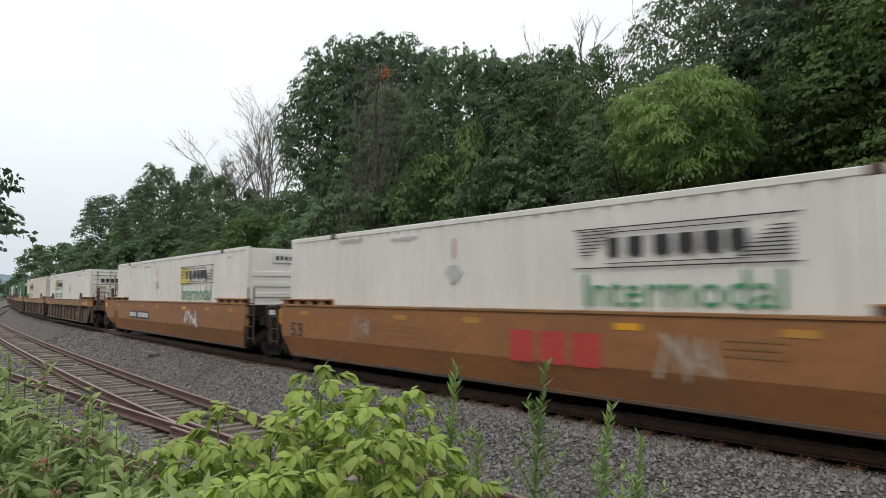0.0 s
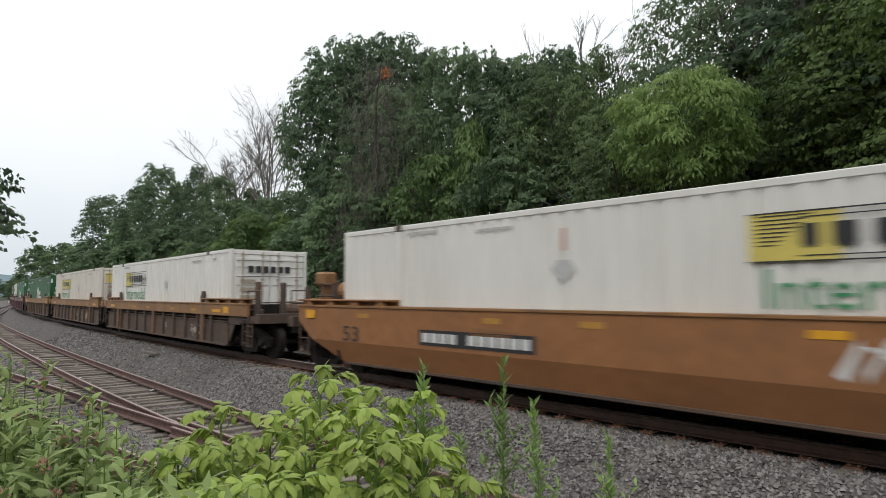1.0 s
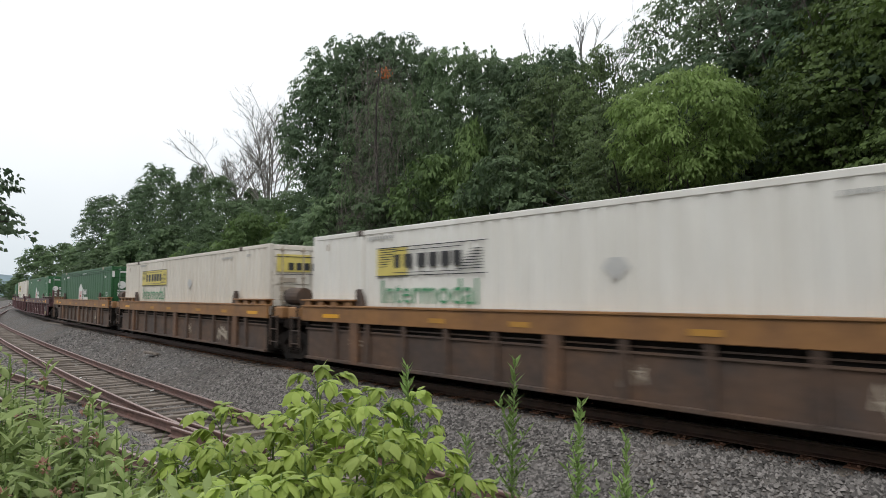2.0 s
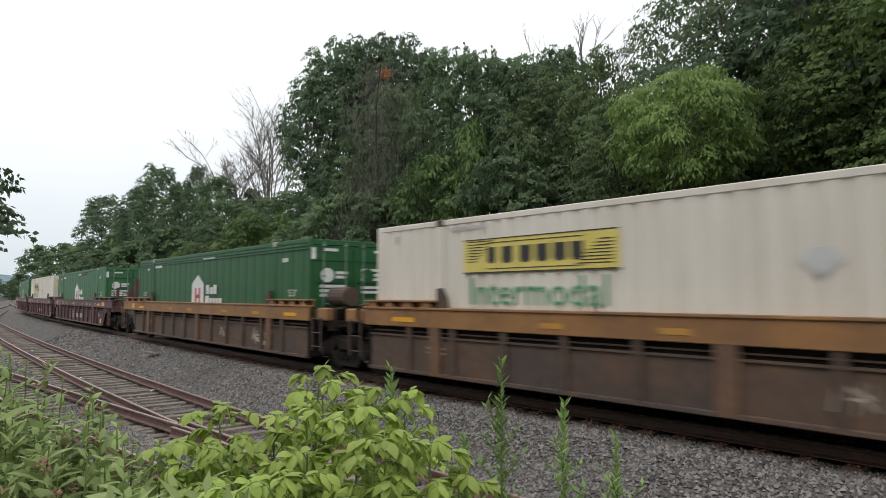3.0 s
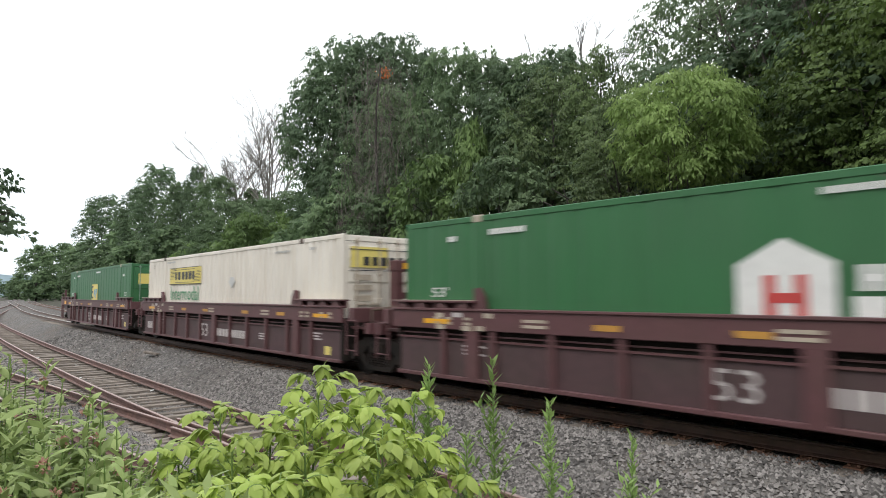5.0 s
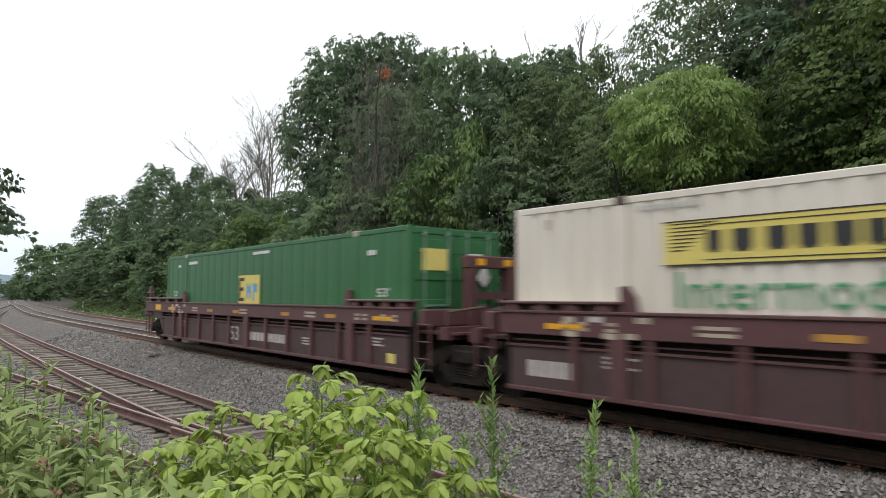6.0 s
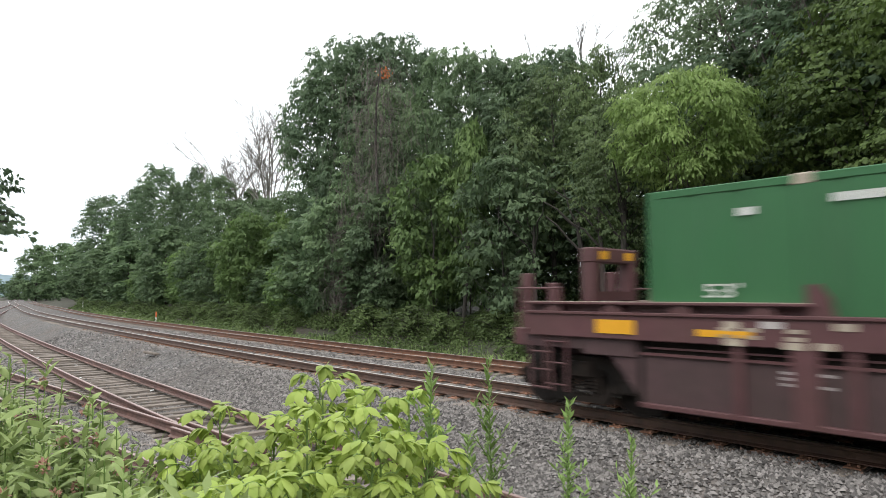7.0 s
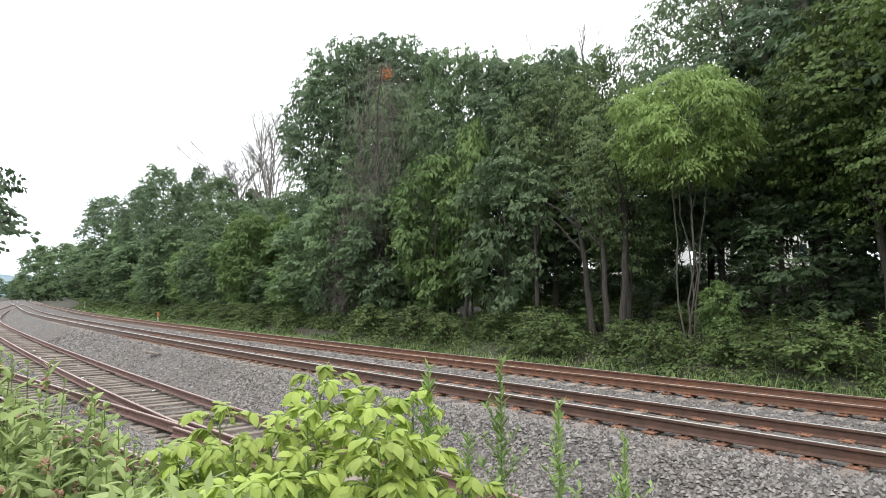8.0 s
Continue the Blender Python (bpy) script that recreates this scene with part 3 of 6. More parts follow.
def container(paint, label, logo, front="doors", pitch=0.345, depth=0.026):
    top = tagged(new("shipping_container"), label, "container", group="containers on the train")
    part("side_wall", corrugated(2 * HALF - 0.3, FLOOR + 0.12, ROOF - 0.10, pitch, depth, -SIDE + 0.012), paint, top)
    part("side_wall", flipped(corrugated(2 * HALF - 0.3, FLOOR + 0.12, ROOF - 0.10, pitch, depth, -SIDE + 0.012)), paint, top)
    bm = made((-HALF + 0.1, HALF - 0.1, -SIDE + 0.08, SIDE - 0.08, ROOF - 0.09, ROOF - 0.03))
    for i in range(24):
        x = -HALF + 0.5 + i * 0.61
        box(bm, x, x + 0.18, -SIDE + 0.12, SIDE - 0.12, ROOF - 0.035, ROOF - 0.012)
    part("roof", bm, paint, top)
    part("floor", made((-HALF, HALF, -SIDE + 0.08, SIDE - 0.08, FLOOR + 0.02, FLOOR + 0.14)), M_GRIME, top)
    for sy in (-1, 1):
        y0, y1 = sorted((sy * SIDE, sy * (SIDE - 0.09)))
        part("top_rail", made((-HALF, HALF, y0, y1, ROOF - 0.11, ROOF, 0.012)), paint, top)
        part("bottom_rail", made((-HALF, HALF, y0, y1, FLOOR, FLOOR + 0.14, 0.012)), paint, top)
        for x in (-HALF, HALF - 0.16):
            part("corner_post", made((x, x + 0.16, y0 - 0.004, y1 + 0.004, FLOOR, ROOF, 0.012)), paint, top)
        for x in (-5.62, 5.62):
            post = part("lifting_post", made((x - 0.10, x + 0.10, y0 - 0.006, y1 + 0.006, FLOOR, ROOF - 0.02, 0.01)), paint, top)
            part("casting", made((x - 0.11, x + 0.11, y0 - 0.012, y1 + 0.012, ROOF - 0.13, ROOF + 0.015, 0.015)), M_RIB if paint in WHITES else M_FADED, post, "worn bare lifting casting")
    for sx in (-1, 1):
        x0, x1 = sorted((sx * HALF, sx * (HALF - 0.06)))
        if sx < 0 or front == "wall":
            bm = made((x0, x1, -SIDE + 0.1, SIDE - 0.1, FLOOR + 0.1, ROOF - 0.08))
            wall = part("end_wall", bm, paint, top)
            for i in range(6):
                z = FLOOR + 0.40 + i * 0.32
                part("rib", made((*sorted((sx * (HALF - 0.02), sx * (HALF + 0.025))), -SIDE + 0.18, SIDE - 0.18, z, z + 0.15, 0.01)), paint, wall)
        else:
            part("door_header", made((x0, x1, -SIDE + 0.1, SIDE - 0.1, ROOF - 0.16, ROOF - 0.02, 0.01)), paint, top)
            for sy in (-1, 1):
                y0, y1 = sorted((sy * 0.012, sy * (SIDE - 0.11)))
                bm = made((x0 - 0.01, x1 - 0.012, y0, y1, FLOOR + 0.08, ROOF - 0.17, 0.01))
                leaf = part("door", bm, paint, top)
                for z in (0.75, 1.45, 2.15, 2.72):
                    part("door_panel", made((x1 - 0.02, x1 + 0.012, y0 + 0.06, y1 - 0.06, z, z + 0.30, 0.008)), paint, leaf)
                for y in (y0 + 0.26, y1 - 0.26):
                    rb = bmesh.new()
                    rod(rb, (x1 + 0.04, y, FLOOR + 0.06), (x1 + 0.04, y, ROOF - 0.08), 0.02)
                    for z in (0.62, 1.35, 2.3, 3.1):
                        box(rb, x1 - 0.01, x1 + 0.06, y - 0.05, y + 0.05, z, z + 0.05)
                    box(rb, x1 + 0.03, x1 + 0.07, y - 0.02, y + 0.30 * (1 if y == y0 + 0.26 else -1), 1.60, 1.64)
                    part("locking_rod", rb, M_FADED if paint in WHITES else M_ROD, leaf)
    ends = HALF + 0.03
    y = -SIDE - 0.012

    def end_plate(name, y0, y1, z0, z1, material, lab=""):
        part(name, made((ends, ends + 0.004, y0, y1, z0, z1)), material, top, lab)

    if logo[0] == "freight":
        _, x0, back, tint = logo
        x0 -= HALF
        if back:
            part("logo_panel", made((x0, x0 + (3.34 if back == "all" else 1.05), y, y + 0.005, 2.24, 2.84)), M_LOGOY, top, "yellow painted logo panel")
        bm = bmesh.new()
        for z in (2.235, 2.835):
            box(bm, x0, x0 + 3.34, y - 0.006, y, z, z + 0.018)
        for i in range(8):
            z = 2.33 + i * 0.052
            a = 0.10 + (0.06 * i)
            box(bm, x0 + 0.10, x0 + 0.86 - a, y - 0.006, y, 2.80 - i * 0.052, 2.815 - i * 0.052)
            box(bm, x0 + 2.45 + a, x0 + 3.24, y - 0.006, y, z, z + 0.016)
        for z in (2.30, 2.765):
            box(bm, x0 + 0.6, x0 + 2.7, y - 0.006, y, z, z + 0.014)
        part("logo_stripes", bm, M_BLACK, top, "black pinstripes round the logo")
        for a, w in ((0.62, 0.2), (0.96, 0.26), (1.38, 0.26), (1.74, 0.26), (2.10, 0.27), (2.45, 0.24)):
            bm = bmesh.new()
            c = 0.05
            prism(bm, [(x0 + a + c, 2.40), (x0 + a + w - c, 2.40), (x0 + a + w, 2.40 + c), (x0 + a + w, 2.69), (x0 + a, 2.69), (x0 + a, 2.40 + c)], y - 0.007, y)
            part("logo_block", bm, M_BLACK, top, "bold black block shape")
        letters("lettering", "Intermodal", x0 + 0.18, y - 0.002, 1.66, 2.95, 0.49, M_GREENT, top, "green painted word")
        bars("number_bar", -5.3, 3.05, 0.95, 0.07, M_INK, top, pieces=9, gap=0.4)
        bars("number_bar", -3.3 if x0 > 0 else 4.1, 2.98, 0.9, 0.06, M_INK, top, pieces=9, gap=0.4)
        bars("number_bar", 6.1, 2.98, 0.30, 0.07, M_INK, top, pieces=3, gap=0.4)
        bars("warning_strip", -1.35 if x0 > 0 else -7.0, 2.55 if x0 > 0 else 2.9, 0.10, 0.36 if x0 > 0 else 0.16, tint, top)
        bm = bmesh.new()
        cx = -1.32 if x0 > 0 else 1.1
        prism(bm, [(cx - 0.24, 2.25), (cx, 2.05), (cx + 0.24, 2.25), (cx + 0.12, 2.4), (cx - 0.12, 2.4)], y - 0.001, y + 0.004)
        part("worn_patch", bm, M_SCUFF, top, "scraped grey patch")
        if front == "wall":
            end_plate("sign_panel", -0.55, 0.55, 2.82, 3.1, M_DECAL, "white sign with dark bars")
            pieces("sign_block", [(ends + 0.004, ends + 0.008, -0.42 + i * 0.15, -0.32 + i * 0.15, 2.90, 3.02) for i in range(6)], M_BLACK, top, "dark block on the sign")
        else:
            if back == "all":
                end_plate("sign_panel", -1.1, -0.05, 2.5, 3.0, M_LOGOY, "yellow door panel")
            pieces("sign_block", [(ends + 0.012, ends + 0.018, -0.75 + i * 0.25, -0.58 + i * 0.25, 2.55, 2.76) for i in range(6)], M_BLACK, top, "black block shape on the doors")
            pieces("sign_line", [(ends + 0.012, ends + 0.018, -1.15, 1.15, z, z + 0.02) for z in (2.42, 2.92)], M_BLACK, top, "black line across the doors")
            for k in range(3):
                end_plate("door_label", -1.0, -0.5, 1.7 + k * 0.25, 1.83 + k * 0.25, M_FADED)
    else:
        if paint is M_GREEN:
            for z in (3.02, 3.10):
                for sy in (-1, 1):
                    part("side_rub_rail", made((-HALF + 0.1, HALF - 0.1, *sorted((sy * SIDE, sy * (SIDE + 0.02))), z, z + 0.03)), M_GREENB, top, "lighter green rub rail")
        bars("number_bar", -5.3, 2.92, 0.85, 0.10, M_DECAL, top, pieces=9)
        bars("number_bar", 0.1, 3.02, 1.1, 0.085, M_DECAL, top, pieces=12)
        bars("number_bar", 6.15, 2.72, 0.34, 0.11, M_DECAL, top, pieces=3)
        bars("number_bar", -6.4, 2.85, 0.25, 0.10, M_DECAL, top, pieces=3)
        for x in (6.52, -6.85):
            letters("lettering", "53'", x, y, 1.80, 0.46, 0.19, M_DECAL, top, "white painted number")
        if logo[0] == "house":
            x0 = 6.72 - HALF
            bm = bmesh.new()
            prism(bm, [(x0, 1.5), (x0 + 1.15, 1.5), (x0 + 1.15, 2.22), (x0 + 0.58, 2.54), (x0, 2.22)], y - 0.002, y + 0.006)
            em = part("emblem", bm, M_DECAL, top, "white house-shaped emblem")
            pieces("emblem_bar", ((x0 + 0.34, x0 + 0.48, y - 0.008, y - 0.003, 1.5, 2.08), (x0 + 0.70, x0 + 0.84, y - 0.008, y - 0.003, 1.5, 2.08), (x0 + 0.48, x0 + 0.70, y - 0.008, y - 0.003, 1.74, 1.86)), M_RED, em, "red bars on the emblem")
            for a, w, z, h in ((1.38, .12, 1.88, .30), (1.55, .12, 1.88, .30), (1.50, .05, 1.99, .08), (1.74, .26, 1.88, .22), (2.05, .28, 1.88, .30), (1.32, .34, 1.50, .32), (1.72, .2, 1.50, .24), (1.98, .22, 1.50, .24), (2.26, .2, 1.50, .24), (2.52, .26, 1.50, .24)):
                part("logo_block", made((x0 + a, x0 + a + w, y - 0.002, y + 0.006, z, z + h)), M_DECAL, top, "white block shape")
            if paint is M_GREENB:
                bm = bmesh.new()
                prism(bm, [(0.7, 3.17), (0.9, 3.10), (1.0, 2.99), (1.5, 3.02), (2.1, 2.97), (2.5, 3.06), (2.6, 3.17)], y - 0.002, y + 0.006)
                part("torn_patch", bm, M_TORN, top, "grey-brown torn strip below the roof")
            for sy in (-1, 1):
                c = -0.62 if sy < 0 else 0.62
                bm = bmesh.new()
                rod(bm, (ends + 0.01, c - 0.2, 2.35), (ends + 0.016, c - 0.2, 2.35), 0.19, sides=16)
                part("round_emblem", bm, M_DECAL if sy < 0 else M_GREEN, top, "round white door emblem")
                for a_, w, z in ((0.05, 0.36, 2.38), (0.05, 0.32, 2.27), (-0.4, 0.78, 2.03), (-0.4, 0.7, 1.91), (-0.3, 0.4, 2.97), (-0.4, 0.8, 1.80)) if sy < 0 else ((-0.4, 0.62, 2.47), (-0.4, 0.7, 2.34), (-0.4, 0.66, 2.22), (-0.4, 0.72, 2.0), (-0.4, 0.64, 1.88), (0.0, 0.4, 2.97)):
                    end_plate("door_label", c + a_, c + a_ + w, z, z + 0.075, M_DECAL)
                end_plate("door_label", -SIDE + 0.02 if sy < 0 else SIDE - 0.14, -SIDE + 0.14 if sy < 0 else SIDE - 0.02, 2.75, 3.05, M_DECAL)
        else:
            x0 = 6.78 - HALF
            sq = part("logo_panel", made((x0, x0 + 1.47, y - 0.002, y + 0.006, 1.58, 2.43)), M_LOGOY, top, "yellow square logo panel")
            pieces("logo_block", ((x0 + 0.10, x0 + 0.42, y - 0.008, y - 0.003, 2.26, 2.36), (x0 + 0.10, x0 + 0.36, y - 0.008, y - 0.003, 1.97, 2.07), (x0 + 0.10, x0 + 0.42, y - 0.008, y - 0.003, 1.66, 1.76), (x0 + 0.03, x0 + 0.12, y - 0.008, y - 0.003, 1.66, 2.36)), M_BLACK, sq, "black bars")
            pieces("logo_shape", ((x0 + 0.58, x0 + 0.68, y - 0.008, y - 0.003, 1.74, 2.18), (x0 + 0.80, x0 + 0.90, y - 0.008, y - 0.003, 1.74, 2.18), (x0 + 1.02, x0 + 1.12, y - 0.008, y - 0.003, 1.66, 2.18), (x0 + 0.68, x0 + 0.80, y - 0.008, y - 0.003, 1.9, 2.1), (x0 + 1.12, x0 + 1.32, y - 0.008, y - 0.003, 1.92, 2.18)), M_BLUE, sq, "blue block shapes")
            end_plate("sign_panel", -1.0, -0.3, 2.36, 2.82, M_LOGOY, "yellow square door logo")
            for k, (y0, w, z) in enumerate(((0.25, .5, 2.65), (0.25, .55, 2.45), (0.25, .5, 2.15), (0.25, .6, 1.8))):
                end_plate("door_label", y0, y0 + w, z, z + 0.1, M_DECAL)
            bm = bmesh.new()
            prism(bm, [(0.0, 2.0), (0.22, 2.24), (0.0, 2.48), (-0.22, 2.24)], 0, 0.006)
            bmesh.ops.transform(bm, matrix=Matrix.Translation((ends + 0.02, 0.78, 0)) @ Matrix.Rotation(radians(90), 4, "Z"), verts=bm.verts)
            part("diamond_placard", bm, M_DECAL, top, "white diamond placard")
    return top


def scrawl(x, z, w, h, seed, y, material, parent, label):
    """A thick sprayed line that wanders up and down."""
    rnd = random.Random(seed)
    pts = []
    for i in range(9):
        pts.append((x + w * (i / 8) + rnd.uniform(-.05, .05) * w, z + h * ((i % 2) * rnd.uniform(0.7, 1.0) + (1 - i % 2) * rnd.uniform(0, 0.35))))
    pts += [(x + w * rnd.uniform(0, 1), z + h * rnd.uniform(0.1, 0.9)) for _ in range(5)]
    bm = bmesh.new()
    last = None
    for i, (a, b) in enumerate(pts):
        p, q = pts[max(0, i - 1)], pts[min(len(pts) - 1, i + 1)]
        n = Vector((q[1] - p[1], 0, p[0] - q[0])).normalized() * w * rnd.uniform(0.03, 0.055)
        row = [bm.verts.new((a + k * n.x, y - 0.0005 * i, b + k * n.z)) for k in (1, -1)]
        if last:
            bm.faces.new((last[0], row[0], row[1], last[1]))
        last = row
    part("graffiti", bm, material, parent, label)


def ladder(parent, x, y, material, z0=0.55, z1=2.05, width=0.42):
    bm = bmesh.new()
    for a in (x, x + width):
        rod(bm, (a, y, z0), (a, y, z1), 0.022)
    z = z0 + 0.1
    while z < min(z1, 1.6):
        rod(bm, (x, y, z), (x + width, y, z), 0.014)
        z += 0.33
    part("ladder", bm, material, parent)


def well_car(style, label, rear, front, seed):
    """One well unit. rear and front: 'joint' (shared truck) or 'coupler'."""
    top = tagged(new("well_car"), label, "rail car", group="well cars of the train")
    rnd = random.Random(seed)
    body, sill, rib = {"smooth": (M_ORANGE, M_ORANGE, M_ORANGE), "brown": (M_RIB, M_OCHRE, M_RIB), "maroon": (M_MAROON, M_MAROON, M_MAROON)}[style]
    over = {"smooth": 1.80, "brown": 1.75, "maroon": 2.45}[style]
    er, ef = (min(over, 2.1) if rear == "coupler" else 0.25), (over if front == "coupler" else 0.25)
    x0, x1 = -HALF - er, HALF + ef
    for sy in (-1, 1):
        o = 1.455 * sy
        if style == "smooth":
            rows = [(x0, x1, 1.45, 1.57), (x0, x1, 1.45, 1.20), (x0 + er * .35, x1 - ef * .35, 1.45, 0.78), (-HALF + .05, HALF - .05, 1.29, 0.30)]
            bm = bmesh.new()
            vv = []
            for a, b, yy, z in rows + [(a, b, yy - 0.07, z) for a, b, yy, z in rows[::-1]]:
                vv.append((bm.verts.new((a, yy * sy, z)), bm.verts.new((b, yy * sy, z))))
            for i in range(len(vv)):
                p, q = vv[i], vv[(i + 1) % len(vv)]
                bm.faces.new((p[0], p[1], q[1], q[0]))
            bm.faces.new([p[0] for p in vv])
            bm.faces.new([p[1] for p in vv][::-1])
            bmesh.ops.recalc_face_normals(bm, faces=bm.faces)
            part("side_panel", bm, body, top)
            part("top_sill", made((x0, x1, *sorted((1.30 * sy, 1.475 * sy)), 1.545, 1.60, 0.01)), M_OCHRE, top)
            part("bottom_sill", made((-HALF + .05, HALF - .05, *sorted((1.18 * sy, 1.31 * sy)), 0.26, 0.325, 0.01)), M_RIB, top)
        else:
            bm = made((x0, x1, *sorted((1.40 * sy, 1.47 * sy)), 1.20, 1.575, 0.012), (x0, x1, *sorted((1.30 * sy, 1.50 * sy)), 1.545, 1.59, 0.008))
            part("top_sill", bm, sill, top)
            part("side_panel", made((-HALF - .1, HALF + .1, *sorted((1.335 * sy, 1.375 * sy)), 0.32, 1.00)), M_MAROOND if style == "maroon" else body, top)
            # the gap between top sill and side panel is filled in plain black
            part("web_plate", made((-HALF, HALF, *sorted((1.305 * sy, 1.325 * sy)), 0.98, 1.24)), M_GRIME, top, "black plate filling the gap under the top sill")
            part("bottom_sill", made((-HALF - .1, HALF + .1, *sorted((1.30 * sy, 1.45 * sy)), 0.275, 0.345, 0.01)), rib, top)
            part("mid_rail", made((-HALF - .1, HALF + .1, *sorted((1.36 * sy, 1.41 * sy)), 1.00, 1.035), (-HALF, HALF, *sorted((1.345 * sy, 1.375 * sy)), 1.09, 1.115)), M_RIB if style != "maroon" else body, top)
            bm = made((-0.055, 0.055, *sorted((1.37 * sy, 1.455 * sy)), 0.34, 1.21, 0.008))
            ob = part("rib", bm, rib, top)
            ob.location.x = -6.4
            for k in range(1, 11):
                if k not in (5,):
                    share("rib", ob.data, top, pose(-6.4 + k * 1.28, 0, 0))
            for x in (-5.62, 0.0, 5.62):
                part("post", made((x - 0.15, x + 0.15, *sorted((1.37 * sy, 1.468 * sy)), 0.28, 1.575, 0.012)), M_RUSTPOST if style == "brown" else rib, top)
            for k, kind in ((-1, rear), (1, front)):
                if kind == "coupler":
                    bm = bmesh.new()
                    prism(bm, [(k * (HALF + 0.1), 0.34), (k * (HALF + 0.1), 1.21), (k * (HALF + 0.95), 1.21), (k * (HALF + 0.62), 0.98)], *sorted((1.335 * sy, 1.375 * sy)))
                    bmesh.ops.recalc_face_normals(bm, faces=bm.faces)
                    part("end_gusset", bm, M_MAROOND if style == "maroon" else body, top, "sloping end plate over the truck")
        # raised ledges over both ends, with scalloped brackets
        for a, b in ((x0, -5.55), (5.55, x1)):
            lg = part("end_ledge", made((a, b, *sorted((1.25 * sy, 1.50 * sy)), 1.695, 1.735, 0.008), (a, b, *sorted((1.30 * sy, 1.34 * sy)), 1.58, 1.70)), M_OCHRE if style == "brown" else (M_ORANGE if style == "smooth" else M_MAROON), top)
            if style == "maroon":
                part("worn_edge", made((a, b, *sorted((1.26 * sy, 1.49 * sy)), 1.736, 1.742)), M_FADED, lg, "worn pale top edge")
            n = 4
            bm = bmesh.new()
            prism(bm, [(-0.16, 1.59), (0.16, 1.59), (0.10, 1.70), (-0.10, 1.70)], *sorted((1.40 * sy, 1.47 * sy)))
            bmesh.ops.recalc_face_normals(bm, faces=bm.faces)
            br = part("ledge_bracket", bm, sill, lg)
            br.location.x = a + 0.5 * (b - a) / n
            for k in range(1, n):
                share("ledge_bracket", br.data, lg, pose(a + (k + 0.5) * (b - a) / n, 0, 0))
        for x in (-5.45, 5.45):
            bm = bmesh.new()
            k = -1 if x < 0 else 1
            prism(bm, [(x - .14 * k, 1.58), (x + .14 * k, 1.58), (x + .14 * k, 1.95), (x + .02 * k, 1.97), (x - .10 * k, 1.80)], *sorted((1.34 * sy, 1.42 * sy)))
            bmesh.ops.recalc_face_normals(bm, faces=bm.faces)
            if style != "smooth":
                part("container_guide", bm, M_RIB if style == "brown" else M_MAROON, top, "flared steel guide")
            else:
                bm.free()
    # well floor and bulkheads
    bm = bmesh.new()
    box(bm, -HALF, HALF, -1.18, 1.18, 0.31, 0.39)
    for k in range(9):
        x = -7.2 + k * 1.8
        box(bm, x - 0.2, x + 0.2, -1.16, 1.16, 0.26, 0.32)
    part("well_floor", bm, M_GRIME, top)
    for k, e in ((-1, er), (1, ef)):
        a, b = sorted((k * (HALF + 0.06), k * (HALF + 0.16)))
        part("bulkhead", made((a, b, -1.38, 1.38, 0.32, 1.30, 0.01)), M_GRIME, top)
        kind = rear if k < 0 else front
        reach = 2.35 if kind == "coupler" else 1.28
        a, b = sorted((k * (HALF + 0.1), k * (HALF + reach)))
        part("end_platform", made((a, b, -1.15, 1.15, 1.06, 1.12, 0.01), (a, b, -0.36, 0.36, 0.72, 1.06, 0.02), (*sorted((k * (HALF + 0.9), k * (HALF + 1.15))), -1.28, 1.28, 0.98, 1.22)), M_MAROON if style == "maroon" else M_GRIME, top, "grimy end platform over the truck")
        x = k * (HALF + 0.55)
        part("crossbeam", made((x - 0.1, x + 0.1, -1.42, 1.42, 1.22, 1.55, 0.015)), M_MAROON if style == "maroon" else M_GRIME, top)
        if kind == "coupler":
            e0, e1 = sorted((k * (HALF + 2.2), k * (HALF + 2.42)))
            part("end_sill", made((e0, e1, -1.42, 1.42, 1.02, 1.30, 0.015)), M_RIB if style != "maroon" else sill, top)
            bm = made((*sorted((k * (HALF + 2.3), k * (HALF + 3.0))), -0.12, 0.12, 0.78, 0.98, 0.02), (*sorted((k * (HALF + 2.95), k * (HALF + 3.26))), -0.2, 0.2, 0.74, 1.02, 0.04))
            part("coupler", bm, M_GRIME, top, "greasy knuckle coupler")
            bm = bmesh.new()
            rod(bm, (k * (HALF + 2.35), 0.45, 0.85), (k * (HALF + 2.9), 0.35, 0.45), 0.03)
            rod(bm, (k * (HALF + 2.9), 0.35, 0.45), (k * (HALF + 3.27), 0.2, 0.5), 0.03)
            part("brake_hose", bm, M_GRIME, top)
            if style == "smooth":
                # brake stand, hoop rail and air tank over the truck
                xx = k * (HALF + 1.55)
                st = part("brake_stand", made((xx - 0.10, xx + 0.12, -0.95, -0.75, 1.12, 2.1, 0.02), (xx - 0.2, xx + 0.24, -1.05, -0.65, 2.08, 2.42, 0.05)), M_OCHRE, top, "rusty orange brake stand with a valve box")
                part("foot_plate", made((xx - 0.3, xx + 0.28, -1.3, -0.5, 1.56, 1.72, 0.02)), M_FADED, st, "pale worn foot plate")
                bm = bmesh.new()
                for (xa, za), (xb, zb) in (((1.28, 1.6), (1.25, 2.1)), ((1.25, 2.1), (0.85, 2.1)), ((0.85, 2.1), (0.82, 1.6)), ((1.5, 1.82), (0.7, 1.82))):
                    rod(bm, (k * (HALF + xa), -1.1, za), (k * (HALF + xb), -1.1, zb), 0.025)
                part("hoop_rail", bm, M_RIB, top, "bent steel hoop rail")
                bm = bmesh.new()
